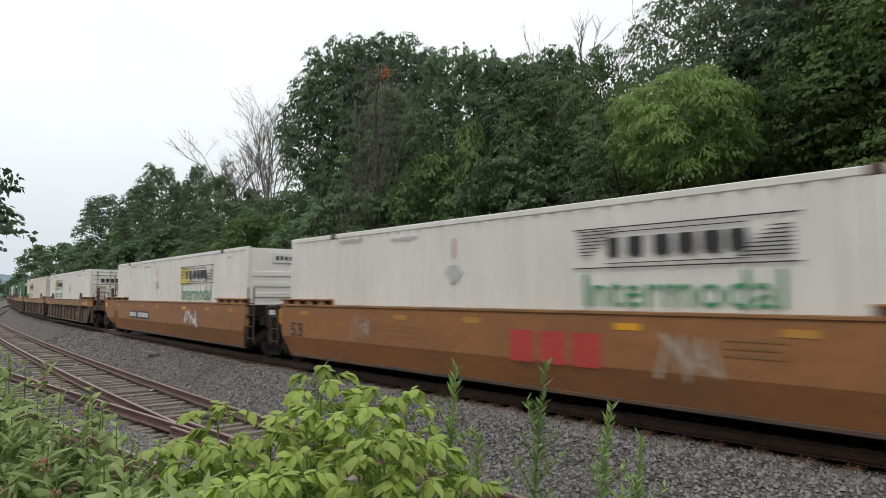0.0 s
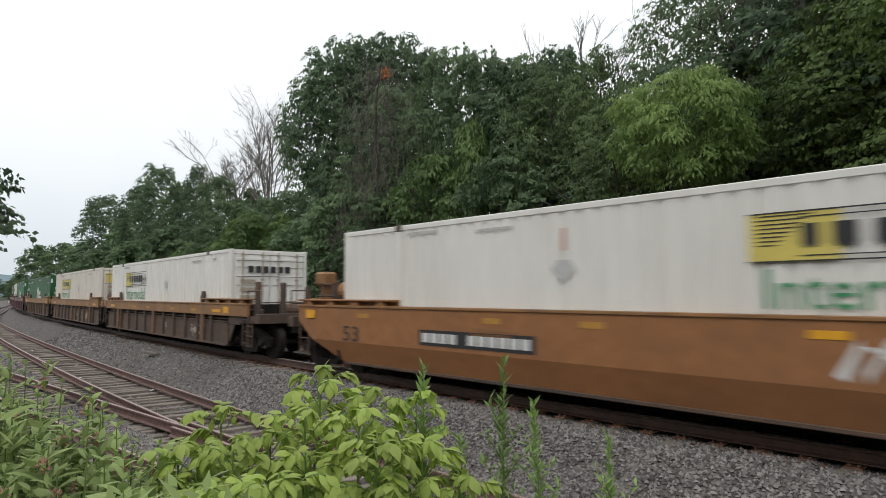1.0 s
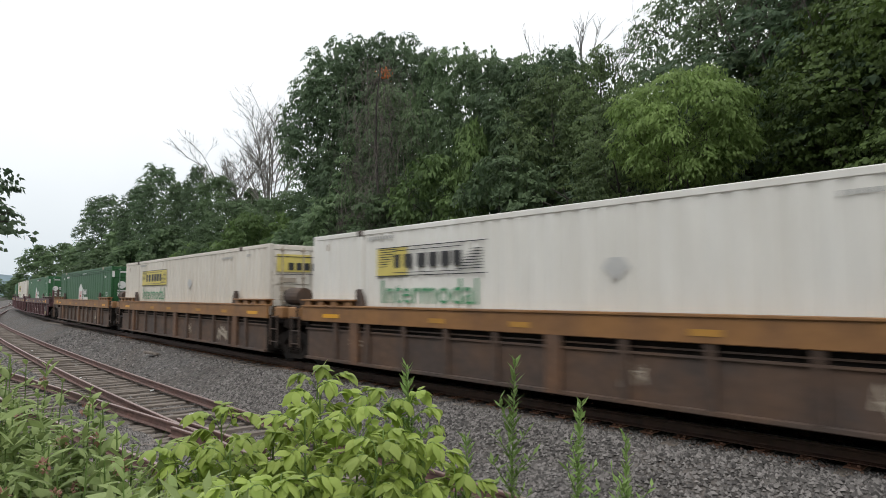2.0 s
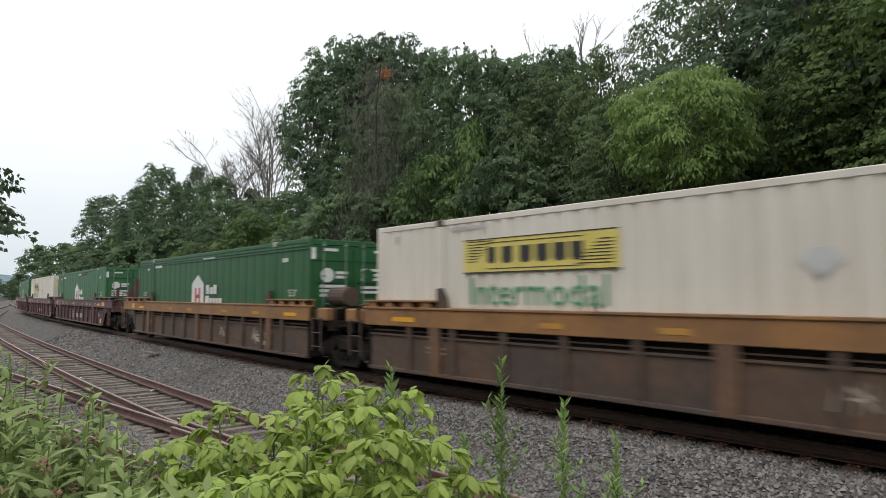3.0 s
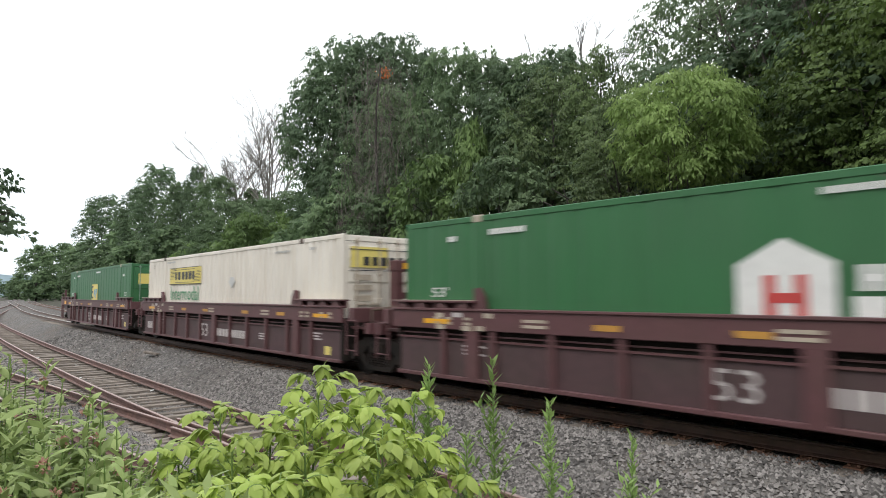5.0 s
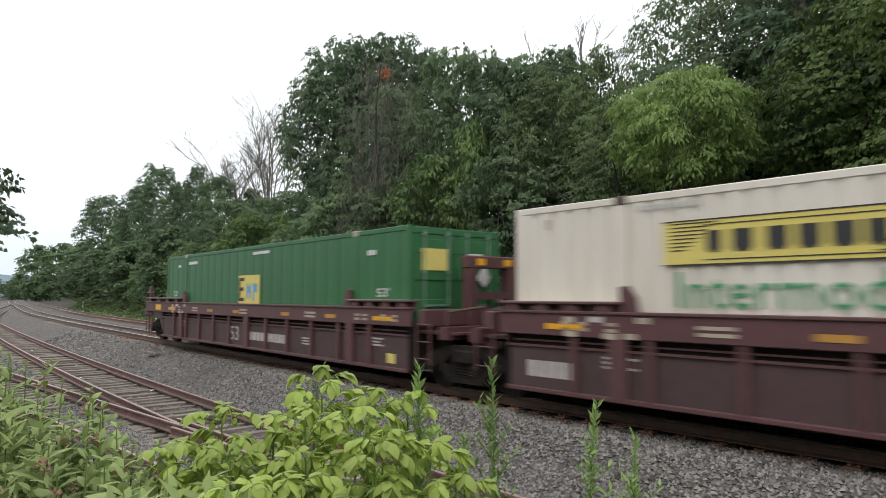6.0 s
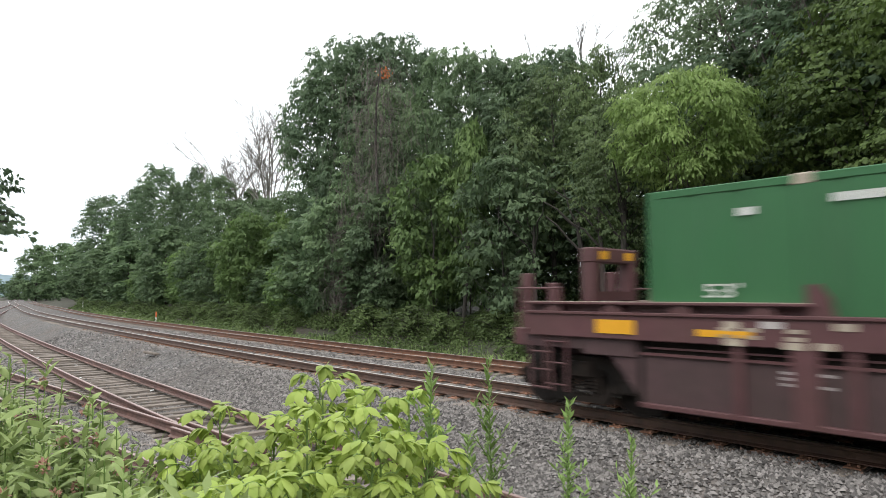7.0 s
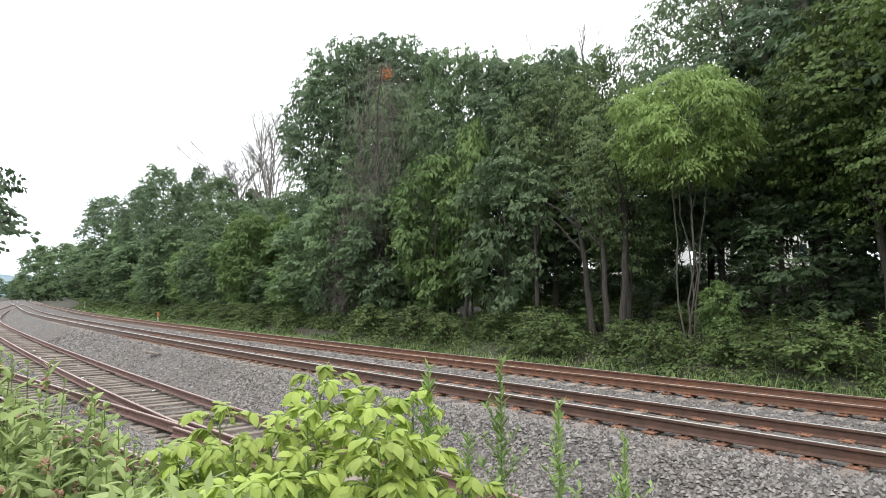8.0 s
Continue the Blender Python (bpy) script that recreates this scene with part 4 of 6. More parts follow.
                for xa, xb, ra, rb in ((0.16, 0.24, 0.12, 0.24), (0.24, 0.76, 0.24, 0.24), (0.76, 0.84, 0.24, 0.12)):
                    rod(bm, (k * (HALF + xa), -0.75, 1.93), (k * (HALF + xb), -0.75, 1.93), ra, rb, 16)
                part("air_tank", bm, M_OCHRE, top, "rusty orange air tank")
            else:
                for y, reach_, high in ((-1.2, 1.85, 2.22), (-0.55, 2.12, 2.2), (0.55, 1.55, 2.1), (1.2, 2.1, 2.28)) if style == "brown" else ((-1.2, 2.3, 2.2), (-0.55, 2.25, 2.05), (1.2, 2.2, 2.28)):
                    xx = k * (HALF + reach_)
                    part("post", made((xx - 0.09, xx + 0.09, y - 0.06, y + 0.06, 1.12, high, 0.012)), M_RIB if style != "maroon" else M_MAROON, top)
                part("brake_valve", made((*sorted((k * (HALF + 1.2), k * (HALF + 1.5))), -1.2, -0.85, 1.12, 1.42, 0.03), (*sorted((k * (HALF + 1.28), k * (HALF + 1.42))), -1.1, -0.95, 1.42, 1.55, 0.02)), M_RIB, top, "dusty brake valve block")
                part("side_apron", made((*sorted((k * (HALF + 0.2), k * (HALF + 1.05))), -1.41, -1.37, 0.95, 1.22, 0.01), (*sorted((k * (HALF + 1.05), k * (HALF + 2.25))), -1.40, -1.36, 1.02, 1.22, 0.01)), M_RIB if style != "maroon" else M_MAROOND, top, "plate below the sill over the truck")
                bm = bmesh.new()
                for xa, xb in ((1.62, 1.66), (2.02, 2.06)):
                    rod(bm, (k * (HALF + xa), -1.44, 0.35), (k * (HALF + xb), -1.44, 1.1), 0.02)
                for z in (0.38, 0.66, 0.94):
                    rod(bm, (k * (HALF + 1.62), -1.44, z), (k * (HALF + 2.04), -1.44, z), 0.016)
                part("step", bm, M_RIB if style != "maroon" else M_MAROON, top, "end steps of bent rod")
            e = k * HALF
            for y in (-1.36, 1.36):
                bm = bmesh.new()
                rod(bm, (e + k * 2.38, y, 1.3), (e + k * 2.38, y, 1.96), 0.018)
                rod(bm, (e + k * 1.5, y, 1.95), (e + k * 2.38, y, 1.95), 0.018)
                rod(bm, (e + k * 1.5, y, 1.12), (e + k * 1.5, y, 1.96), 0.018)
                part("handrail", bm, M_RIB if style != "maroon" else body, top)
            bm = bmesh.new()
            rod(bm, (e + k * 2.44, -1.3, 1.62), (e + k * 2.44, 1.3, 1.62), 0.018)
            part("grab_bar", bm, M_RIB if style != "maroon" else body, top)
            ladder(top, k * (HALF + 1.35) - (0.42 if k < 0 else 0), -1.43, M_RIB if style != "maroon" else M_MAROON, 0.35, 1.25)
            part("reflector", made((*sorted((k * (HALF + {"smooth": 1.0, "brown": -0.1, "maroon": 0.15}[style]), k * (HALF + {"smooth": 1.42, "brown": 0.32, "maroon": 0.78}[style]))), -1.482, -1.476, 1.28, 1.48)), M_YELLOW, top, "yellow reflective patch")
            if style != "smooth":
                bm = bmesh.new()
                tank = HALF + (1.05 if style == "maroon" else 1.5)
                rod(bm, (k * tank, -0.2, 1.36), (k * tank, 0.95, 1.36), 0.21, sides=14)
                part("air_tank", bm, M_RIB, top, "rusty air tank")
        else:
            ladder(top, k * (HALF + 0.42) - (0.42 if k < 0 else 0), -1.44, M_RIB if style != "maroon" else M_MAROON, 0.5, 2.05 if style == "smooth" and k > 0 else 1.3)
            bm = bmesh.new()
            rod(bm, (k * (HALF + 0.45), -0.85, 1.80), (k * (HALF + 1.25), -0.85, 1.80), 0.23, sides=16)
            if style == "brown":
                part("end_block", made((*sorted((k * (HALF + 0.42), k * (HALF + 1.05))), -1.42, -1.2, 1.22, 1.53, 0.03)), M_OCHRE, top, "ochre end block of the sill")
            if style == "brown" and k > 0:
                part("air_tank", bm, M_RIB, top, "rusty air tank")
            else:
                bm.free()
            bm = bmesh.new()
            rod(bm, (k * (HALF + 0.95), -1.1, 1.12), (k * (HALF + 0.95), -1.1, 1.5), 0.03)
            rod(bm, (k * (HALF + 0.95), -1.1, 1.5), (k * (HALF + 1.2), -0.3, 1.6), 0.03)
            part("brake_pipe", bm, M_RIB, top)
            bm = bmesh.new()
            rod(bm, (k * (HALF + 0.6), 0.4, 1.12), (k * (HALF + 0.6), 0.4, 1.75), 0.05)
            part("brake_cylinder", bm, M_RIB, top)
        if style == "maroon":
            x = k * (HALF + (1.72 if (rear if k < 0 else front) != "joint" else 0.62))
            pt_ = part("portal", made((x - 0.12, x + 0.12, -0.30, -0.08, 1.12, 2.45, 0.015), (x - 0.12, x + 0.12, 0.86, 1.10, 1.12, 2.45, 0.015), (x - 0.13, x + 0.13, -0.32, 1.12, 2.40, 2.66, 0.02), (x - 0.1, x + 0.1, -0.1, 0.88, 1.75, 1.9)), M_MAROON, top, "maroon steel bridge-plate stand")
            bm = bmesh.new()
            for y in (-0.1, 0.7):
                box(bm, x + 0.131, x + 0.136, y, y + 0.24, 2.46, 2.60)
                box(bm, x - 0.136, x - 0.131, y, y + 0.24, 2.46, 2.60)
            part("reflector", bm, M_YELLOW, pt_)
    if style == "smooth" and rear == "joint":
        ap = part("end_apron", made((-HALF - 1.2, -HALF - 0.2, -1.40, -1.36, 0.95, 1.52, 0.01)), M_GRIME, top, "black apron plate with markings")
        pieces("number_block", [(-HALF - 1.0 + i * 0.13, -HALF - 0.9 + i * 0.13, -1.406, -1.402, 1.30, 1.43) for i in range(4)], M_DECAL, ap, "white block")
        part("reflector", made((-HALF - 0.42, -HALF - 0.24, -1.406, -1.402, 1.08, 1.46)), M_YELLOW, ap)
    if style == "smooth" and front == "joint":
        ap = part("end_apron", made((HALF + 0.27, HALF + 0.5, -1.42, -1.38, 0.85, 1.56, 0.01)), M_GRIME, top, "black apron plate with markings")
        pieces("reflector", [(HALF + 0.29, HALF + 0.46, -1.426, -1.422, z, z + 0.2) for z in (0.95, 1.28)], M_YELLOW, ap)
    # markings on the side towards the camera
    y = -1.479 if style != "smooth" else -1.458
    for x in (-6.9, -3.0, -0.9, 2.3, 4.6, 6.6):
        if style == "smooth":
            part("reflector", made((x, x + 0.42, y, y + 0.004, 1.33, 1.43)), M_YELLOW if x == 2.3 else M_DULLY, top, "yellow reflective strip")
        else:
            part("reflector", made((x, x + (0.45 if abs(x) < 6 else 0.7), y, y + 0.004, 1.30, 1.39)), M_DULLY if abs(x) < 6 else M_YELLOW, top, "yellow reflective strip")
    if style == "smooth":
        letters("lettering", "53", -7.35 if seed == 1 else -7.45, y - 0.004, 0.80, 0.62, 0.34, M_BLACK, top, "faded black painted number")
        for x, z, w, n in ((-3.3, 1.0, 1.1, 3), (3.9, 1.05, 0.8, 3), (5.9, 0.95, 0.7, 4)):
            pieces("stencil_line", [(x, x + w * (1 - 0.1 * (i % 2)), y, y + 0.004, z + i * 0.10, z + i * 0.10 + 0.045) for i in range(n)], M_OCHRE, top, "faded stencilled line")
        if seed == 1:
            pieces("logo_block", [(x, x + 0.5, y, y + 0.004, 0.74, 1.26) for x in (0.25, 0.9, 1.55)], M_RED, top, "faded red painted block")
            scrawl(-4.6, 0.72, 0.75, 0.7, 3, y - 0.002, M_FADED, top, "pale sprayed scrawl")
            scrawl(3.0, 0.66, 0.9, 0.75, 8, y - 0.002, M_FADED, top, "pale sprayed scrawl")
        else:
            pl = part("number_panel", made((-4.75, -1.80, y, y + 0.004, 0.86, 1.16)), M_BLACK, top, "black panel with pale blocks")
            pieces("number_block", [(-4.65 + i * 0.255, -4.65 + i * 0.255 + 0.19, y - 0.005, y, 0.92, 1.10) for i in range(11) if i != 4], M_DECAL, pl, "pale block")
            scrawl(2.6, 0.72, 1.3, 0.62, 5, y - 0.002, M_DECAL, top, "white sprayed scrawl")
    else:
        yp = -1.379
        if style == "maroon":
            letters("lettering", "53", -1.28, yp, 0.48, 0.62, 0.42, M_PALE, top, "white painted number")
            pieces("number_block", [(0.08 + i * 0.26, 0.28 + i * 0.26, yp, yp + 0.004, 0.55, 0.78) for i in range(4)] + [(1.32 + i * 0.21, 1.48 + i * 0.21, yp, yp + 0.004, 0.55, 0.78) for i in range(6)], M_PALE, top, "white block")
            if seed == 7:
                pieces("number_block", [(-7.35 + i * 0.2, -7.2 + i * 0.2, yp, yp + 0.004, 0.52, 0.78) for i in range(5)], M_PALE, top, "white block")
            for x, z, w in ((-6.55, 1.42, 0.2), (-6.1, 1.43, 0.26), (-5.3, 1.43, 0.22), (-6.55, 1.20, 0.24), (-5.85, 1.19, 0.24), (-5.5, 1.20, 0.2)):
                part("stencil_block", made((x, x + w, -1.479, -1.475, z, z + 0.085)), M_PALE if w > 0.25 else M_FADED, top, "white stencilled block")
            for x, z in ((-5.9, 0.75), (3.3, 0.6), (6.3, 0.75)):
                pieces("stencil_line", [(x, x + 0.55 - 0.12 * (i == 1), yp, yp + 0.004, z + i * 0.07, z + i * 0.07 + 0.035) for i in range(3)], M_PALE, top, "white stencilled line")
            for x in (-6.6, -6.3, -5.8, -4.4, -0.4, 3.6, 5.9, 6.2, 6.9, 7.3):
                pieces("stencil_line", [(x, x + (0.18 if abs(x) > 5 else 0.5), y, y + 0.004, 1.29 + i * 0.09, 1.34 + i * 0.09) for i in range(2)], M_FADED, top, "small pale stencil")
            part("yellow_plate", made((7.0, 7.28, yp, yp + 0.004, 0.42, 0.62)), M_LOGOY, top, "small yellow plate")
        else:
            for x, z in ((-5.9, 0.7), (4.6, 0.6)):
                pieces("stencil_line", [(x, x + 0.5, yp, yp + 0.004, z + i * 0.09, z + i * 0.09 + 0.04) for i in range(2)], M_FADED, top, "faded stencilled line")
            scrawl(1.7 + rnd.uniform(-1, 1), 0.45, 0.45, 0.45, seed, yp - 0.002, M_FADED, top, "pale sprayed scrawl")
            scrawl(4.3 + rnd.uniform(-.3, .3), 0.42, 0.95, 0.5, seed + 20, yp - 0.002, M_FADED, top, "pale sprayed scrawl")
    return top


WHEEL_R = 0.483


def rail_truck():
    top = tagged(new("rail_truck"), "grimy black four-wheel truck on the rails", "rail truck", group="trucks of the train")
    for sy in (-1, 1):
        bm = bmesh.new()
        yy = sorted((1.00 * sy, 1.14 * sy))
        prism(bm, [(-1.22, 0.60), (-1.22, 0.46), (-0.62, 0.50), (-0.40, 0.70), (0.40, 0.70), (0.62, 0.50), (1.22, 0.46), (1.22, 0.60), (0.95, 0.72), (0.45, 0.88), (-0.45, 0.88), (-0.95, 0.72)], *yy)
        prism(bm, [(-0.72, 0.52), (-0.46, 0.18), (0.46, 0.18), (0.72, 0.52), (0.56, 0.52), (0.38, 0.28), (-0.38, 0.28), (-0.56, 0.52)], *yy)
        for x in (-0.36, 0.29):
            box(bm, x, x + 0.07, *yy, 0.26, 0.72)
        for x in (-1.2, -0.72, 0.62, 1.1):
            box(bm, x, x + 0.1, *yy, 0.36, 0.56)
        bmesh.ops.recalc_face_normals(bm, faces=bm.faces)
        f = part("side_frame", bm, M_GRIME, top)
        bm = bmesh.new()
        for k in range(5):
            rod(bm, (0, 1.08 * sy, 0.29 + k * 0.055), (0, 1.08 * sy, 0.325 + k * 0.055), 0.075)
        sp = part("spring", bm, M_GRIME, f)
        sp.location.x = -0.19
        for x in (0.0, 0.19):
            share("spring", sp.data, f, pose(x, 0, 0))
        for x in (-0.89, 0.89):
            bm = bmesh.new()
            rod(bm, (x, 1.10 * sy, WHEEL_R), (x, 1.24 * sy, WHEEL_R), 0.13, 0.10, 12)
            part("bearing_cap", bm, M_WHEEL, f, "greasy round bearing cap")
    part("bolster", made((-0.24, 0.24, -1.2, 1.2, 0.55, 0.80, 0.03)), M_GRIME, top)
    for x in (-0.89, 0.89):
        bm = bmesh.new()
        rod(bm, (0, -0.95, 0), (0, 0.95, 0), 0.08, sides=12)
        w = part("wheelset", bm, M_WHEEL, top)
        for sy in (-1, 1):
            a, b, c = 0.70 * sy, 0.83 * sy, 0.66 * sy
            bm = bmesh.new()
            rod(bm, (0, c, 0), (0, a, 0), WHEEL_R + 0.026, WHEEL_R + 0.022, 28)
            rod(bm, (0, a, 0), (0, b, 0), WHEEL_R, WHEEL_R - 0.004, 28)
            rod(bm, (0, b, 0), (0, b + 0.01 * sy, 0), WHEEL_R - 0.06, WHEEL_R - 0.09, 28)
            rod(bm, (0, b, 0), (0, b + 0.05 * sy, 0), 0.15, 0.12, 14)
            part("wheel", bm, M_WHEEL, w)
        w.matrix_basis = pose(x, 0, WHEEL_R)
    return top


CARS, BOXES, TRUCKS = [], [], []
UNITS = [("smooth", "orange-brown smooth-sided well car with sprayed scrawls", "joint", "joint"),
         ("smooth", "orange-brown smooth-sided well car with a black number panel", "coupler", "joint"),
         ("brown", "grimy brown ribbed well car with an ochre top sill", "joint", "coupler"),
         ("brown", "grimy brown ribbed well car with an ochre top sill", "joint", "joint"),
         ("brown", "grimy brown ribbed well car with an ochre top sill", "coupler", "joint"),
         ("maroon", "maroon ribbed well car with white markings", "joint", "coupler"),
         ("maroon", "maroon ribbed well car with white markings", "joint", "joint"),
         ("maroon", "maroon ribbed well car, the last of the train", "coupler", "joint")]
LOADS = [(M_WHITE, "white corrugated container with black and green markings", ("freight", 9.15, "", M_FAINT), "wall"),
         (M_WHITE, "white corrugated container with a part yellow logo", ("freight", 9.25, "part", M_FAINT), "wall"),
         (M_WHITE, "white corrugated container with doors and a part yellow logo", ("freight", 2.72, "part", M_FADED), "doors"),
         (M_CREAM, "cream-white corrugated container with a yellow logo panel", ("freight", 2.72, "all", M_FADED), "doors"),
         (M_GREEN, "green container with a white house emblem", ("house",), "doors"),
         (M_GREENB, "green container with a house emblem and a torn top edge", ("house",), "doors"),
         (M_CREAM, "dirty white corrugated container with a yellow logo panel", ("freight", 2.72, "all", M_FADED), "doors"),
         (M_GREENB, "faded green container with a yellow square logo", ("square",), "doors")]


def build_train():
    for i, (style, label, rear, front) in enumerate(UNITS):
        CARS.append((well_car(style, label, rear, front, i + 1), REAR[i] + HALF))
    for i, (paint, label, logo, front) in enumerate(LOADS):
        fine = paint not in WHITES
        BOXES.append((container(paint, label, logo, front, 0.60 if fine else 0.345, 0.014 if fine else 0.036), REAR[i] + HALF))
    spots = [REAR[0] + 2 * HALF + 1.36]
    for i in range(8):
        if UNITS[i][3] == "coupler":
            spots.append(REAR[i] + 2 * HALF + (1.75 if UNITS[i][0] == "maroon" else 1.12))
        if UNITS[i][2] == "coupler":
            spots.append(REAR[i] - (1.3 if UNITS[i][0] == "maroon" else 1.0))
        elif i < 7:
            spots.append((REAR[i] + REAR[i + 1] + 2 * HALF) / 2)
    first = rail_truck()
    for k, s in enumerate(spots):
        TRUCKS.append((first if k == 0 else copy_thing(first, pose(0, 0, 0)), s))


def motions():
    """The train runs along the line; weeds sway in its wind."""
    times = [k * 0.25 for k in range(33)]
    for ob, s in CARS + BOXES:
        rows = []
        for t in times:
            a = on_line(s + run(t) - 7.5)
            b = on_line(s + run(t) + 7.5)
            rows.append((t, pose((a[0] + b[0]) / 2, (a[1] + b[1]) / 2, 0, 0, 0, math.degrees(math.atan2(b[1] - a[1], b[0] - a[0])))))
        walk(ob, rows)
    for ob, s in TRUCKS:
        rows = []
        for t in times:
            x, y, th = on_line(s + run(t))
            rows.append((t, pose(x, y, 0, 0, 0, math.degrees(th))))
        walk(ob, rows)
        wheels = [c for c in ob.children if c.name.startswith("wheelset")]
        for w in wheels:
            x = w.location.x
            walk(w, [(k / 30, pose(x, 0, WHEEL_R, 0, math.degrees(run(k / 30) / WHEEL_R) % 360, 0)) for k in range(241)])
    for ob, base, sway in SWAYING:
        walk(ob, [(t, base @ pose(0, 0, 0, a, b, 0)) for t, a, b in sway])


build_train()


# ---- trees and plants ----
def unit(v):
    return v / np.maximum(np.linalg.norm(v, axis=-1, keepdims=True), 1e-9)


def leaf_arrays(rs, pos, out, length, width, droop=0.25, spread=0.9):
    """Folded leaves: pos their stalks, out the way they grow."""
    n = len(pos)
    d = unit(out + rs.normal(0, spread, (n, 3)) - np.array([0, 0, droop]))
    side = unit(np.cross(d, np.array([0, 0, 1.0]) + rs.normal(0, 0.35, (n, 3))))
    up = np.cross(side, d)
    ln = (length * rs.uniform(0.7, 1.3, n))[:, None]
    wd = (width * rs.uniform(0.7, 1.3, n))[:, None]
    mid = pos + d * ln * 0.45
    v = np.stack([pos, mid + side * wd * 0.5 - up * wd * 0.16, pos + d * ln - up * ln * 0.12, mid - side * wd * 0.5 - up * wd * 0.16], 1)
    f = np.array([(0, 1, 2), (0, 2, 3)])
    return v.reshape(-1, 3), (f[None] + (np.arange(n) * 4)[:, None, None]).reshape(-1, 3)


def leaf_mesh(name, v, f, material):
    me = bpy.data.meshes.new(name)
    me.vertices.add(len(v))
    me.vertices.foreach_set("co", np.asarray(v, np.float32).ravel())
    me.loops.add(len(f) * 3)
    me.loops.foreach_set("vertex_index", np.asarray(f, np.int32).ravel())
    me.polygons.add(len(f))
    me.polygons.foreach_set("loop_start", np.arange(len(f), dtype=np.int32) * 3)
    me.update(calc_edges=True)
    me.materials.append(material)
    return me


def limb(bm, a, b, r0, r1, rnd, bend=0.12, steps=4, sides=6):
    """A tapered, slightly crooked branch."""
    a, b = Vector(a), Vector(b)
    ln = (b - a).length
    q = (b - a).to_track_quat("Z", "Y")
    last = None
    off = Vector((0, 0, 0))
    for i in range(steps + 1):
        k = i / steps
        if 0 < i < steps:
            off = Vector((rnd.uniform(-1, 1), rnd.uniform(-1, 1), 0)) * bend * ln * 0.4
        elif i == steps:
            off = Vector((0, 0, 0))
        r = r0 + (r1 - r0) * k
        c = a.lerp(b, k) + q @ off + Vector((0, 0, math.sin(k * math.pi) * bend * ln * 0.5))
        ring = [bm.verts.new(c + q @ Vector((r * math.cos(j * math.tau / sides), r * math.sin(j * math.tau / sides), 0))) for j in range(sides)]
        if last:
            for j in range(sides):
                bm.faces.new((last[j], last[(j + 1) % sides], ring[(j + 1) % sides], ring[j]))
        last = ring
    bm.faces.new(last)


def crown_leaves(rs, pos, face, way, length, width, tilt=0.38, folded=True):
    """Leaves that turn their upper side to face and their point along way: folded ones of two triangles, or chips of one."""
    n = len(pos)
    nor = unit(face + rs.normal(0, tilt, (n, 3)))
    d = way + rs.normal(0, 0.35, (n, 3))
    d = unit(d - nor * np.sum(d * nor, 1, keepdims=True))
    side = np.cross(nor, d)
    ln = (length * rs.uniform(0.65, 1.3, n))[:, None]
    wd = (width * rs.uniform(0.7, 1.25, n))[:, None]
    mid = pos + d * ln * 0.42
    if not folded:
        k = rs.uniform(0.25, 0.75, (n, 1))
        v = np.stack([pos, pos + d * ln - side * wd * 0.35 - nor * ln * 0.1, pos + d * ln * k + side * wd * 0.75], 1)
        return v.reshape(-1, 3), np.arange(n * 3).reshape(-1, 3)
    v = np.stack([pos, mid + side * wd * 0.5 - nor * wd * 0.14, pos + d * ln - nor * ln * 0.15, mid - side * wd * 0.5 - nor * wd * 0.14], 1)
    f = np.array([(0, 2, 1), (0, 3, 2)])
    return v.reshape(-1, 3), (f[None] + (np.arange(n) * 4)[:, None, None]).reshape(-1, 3)


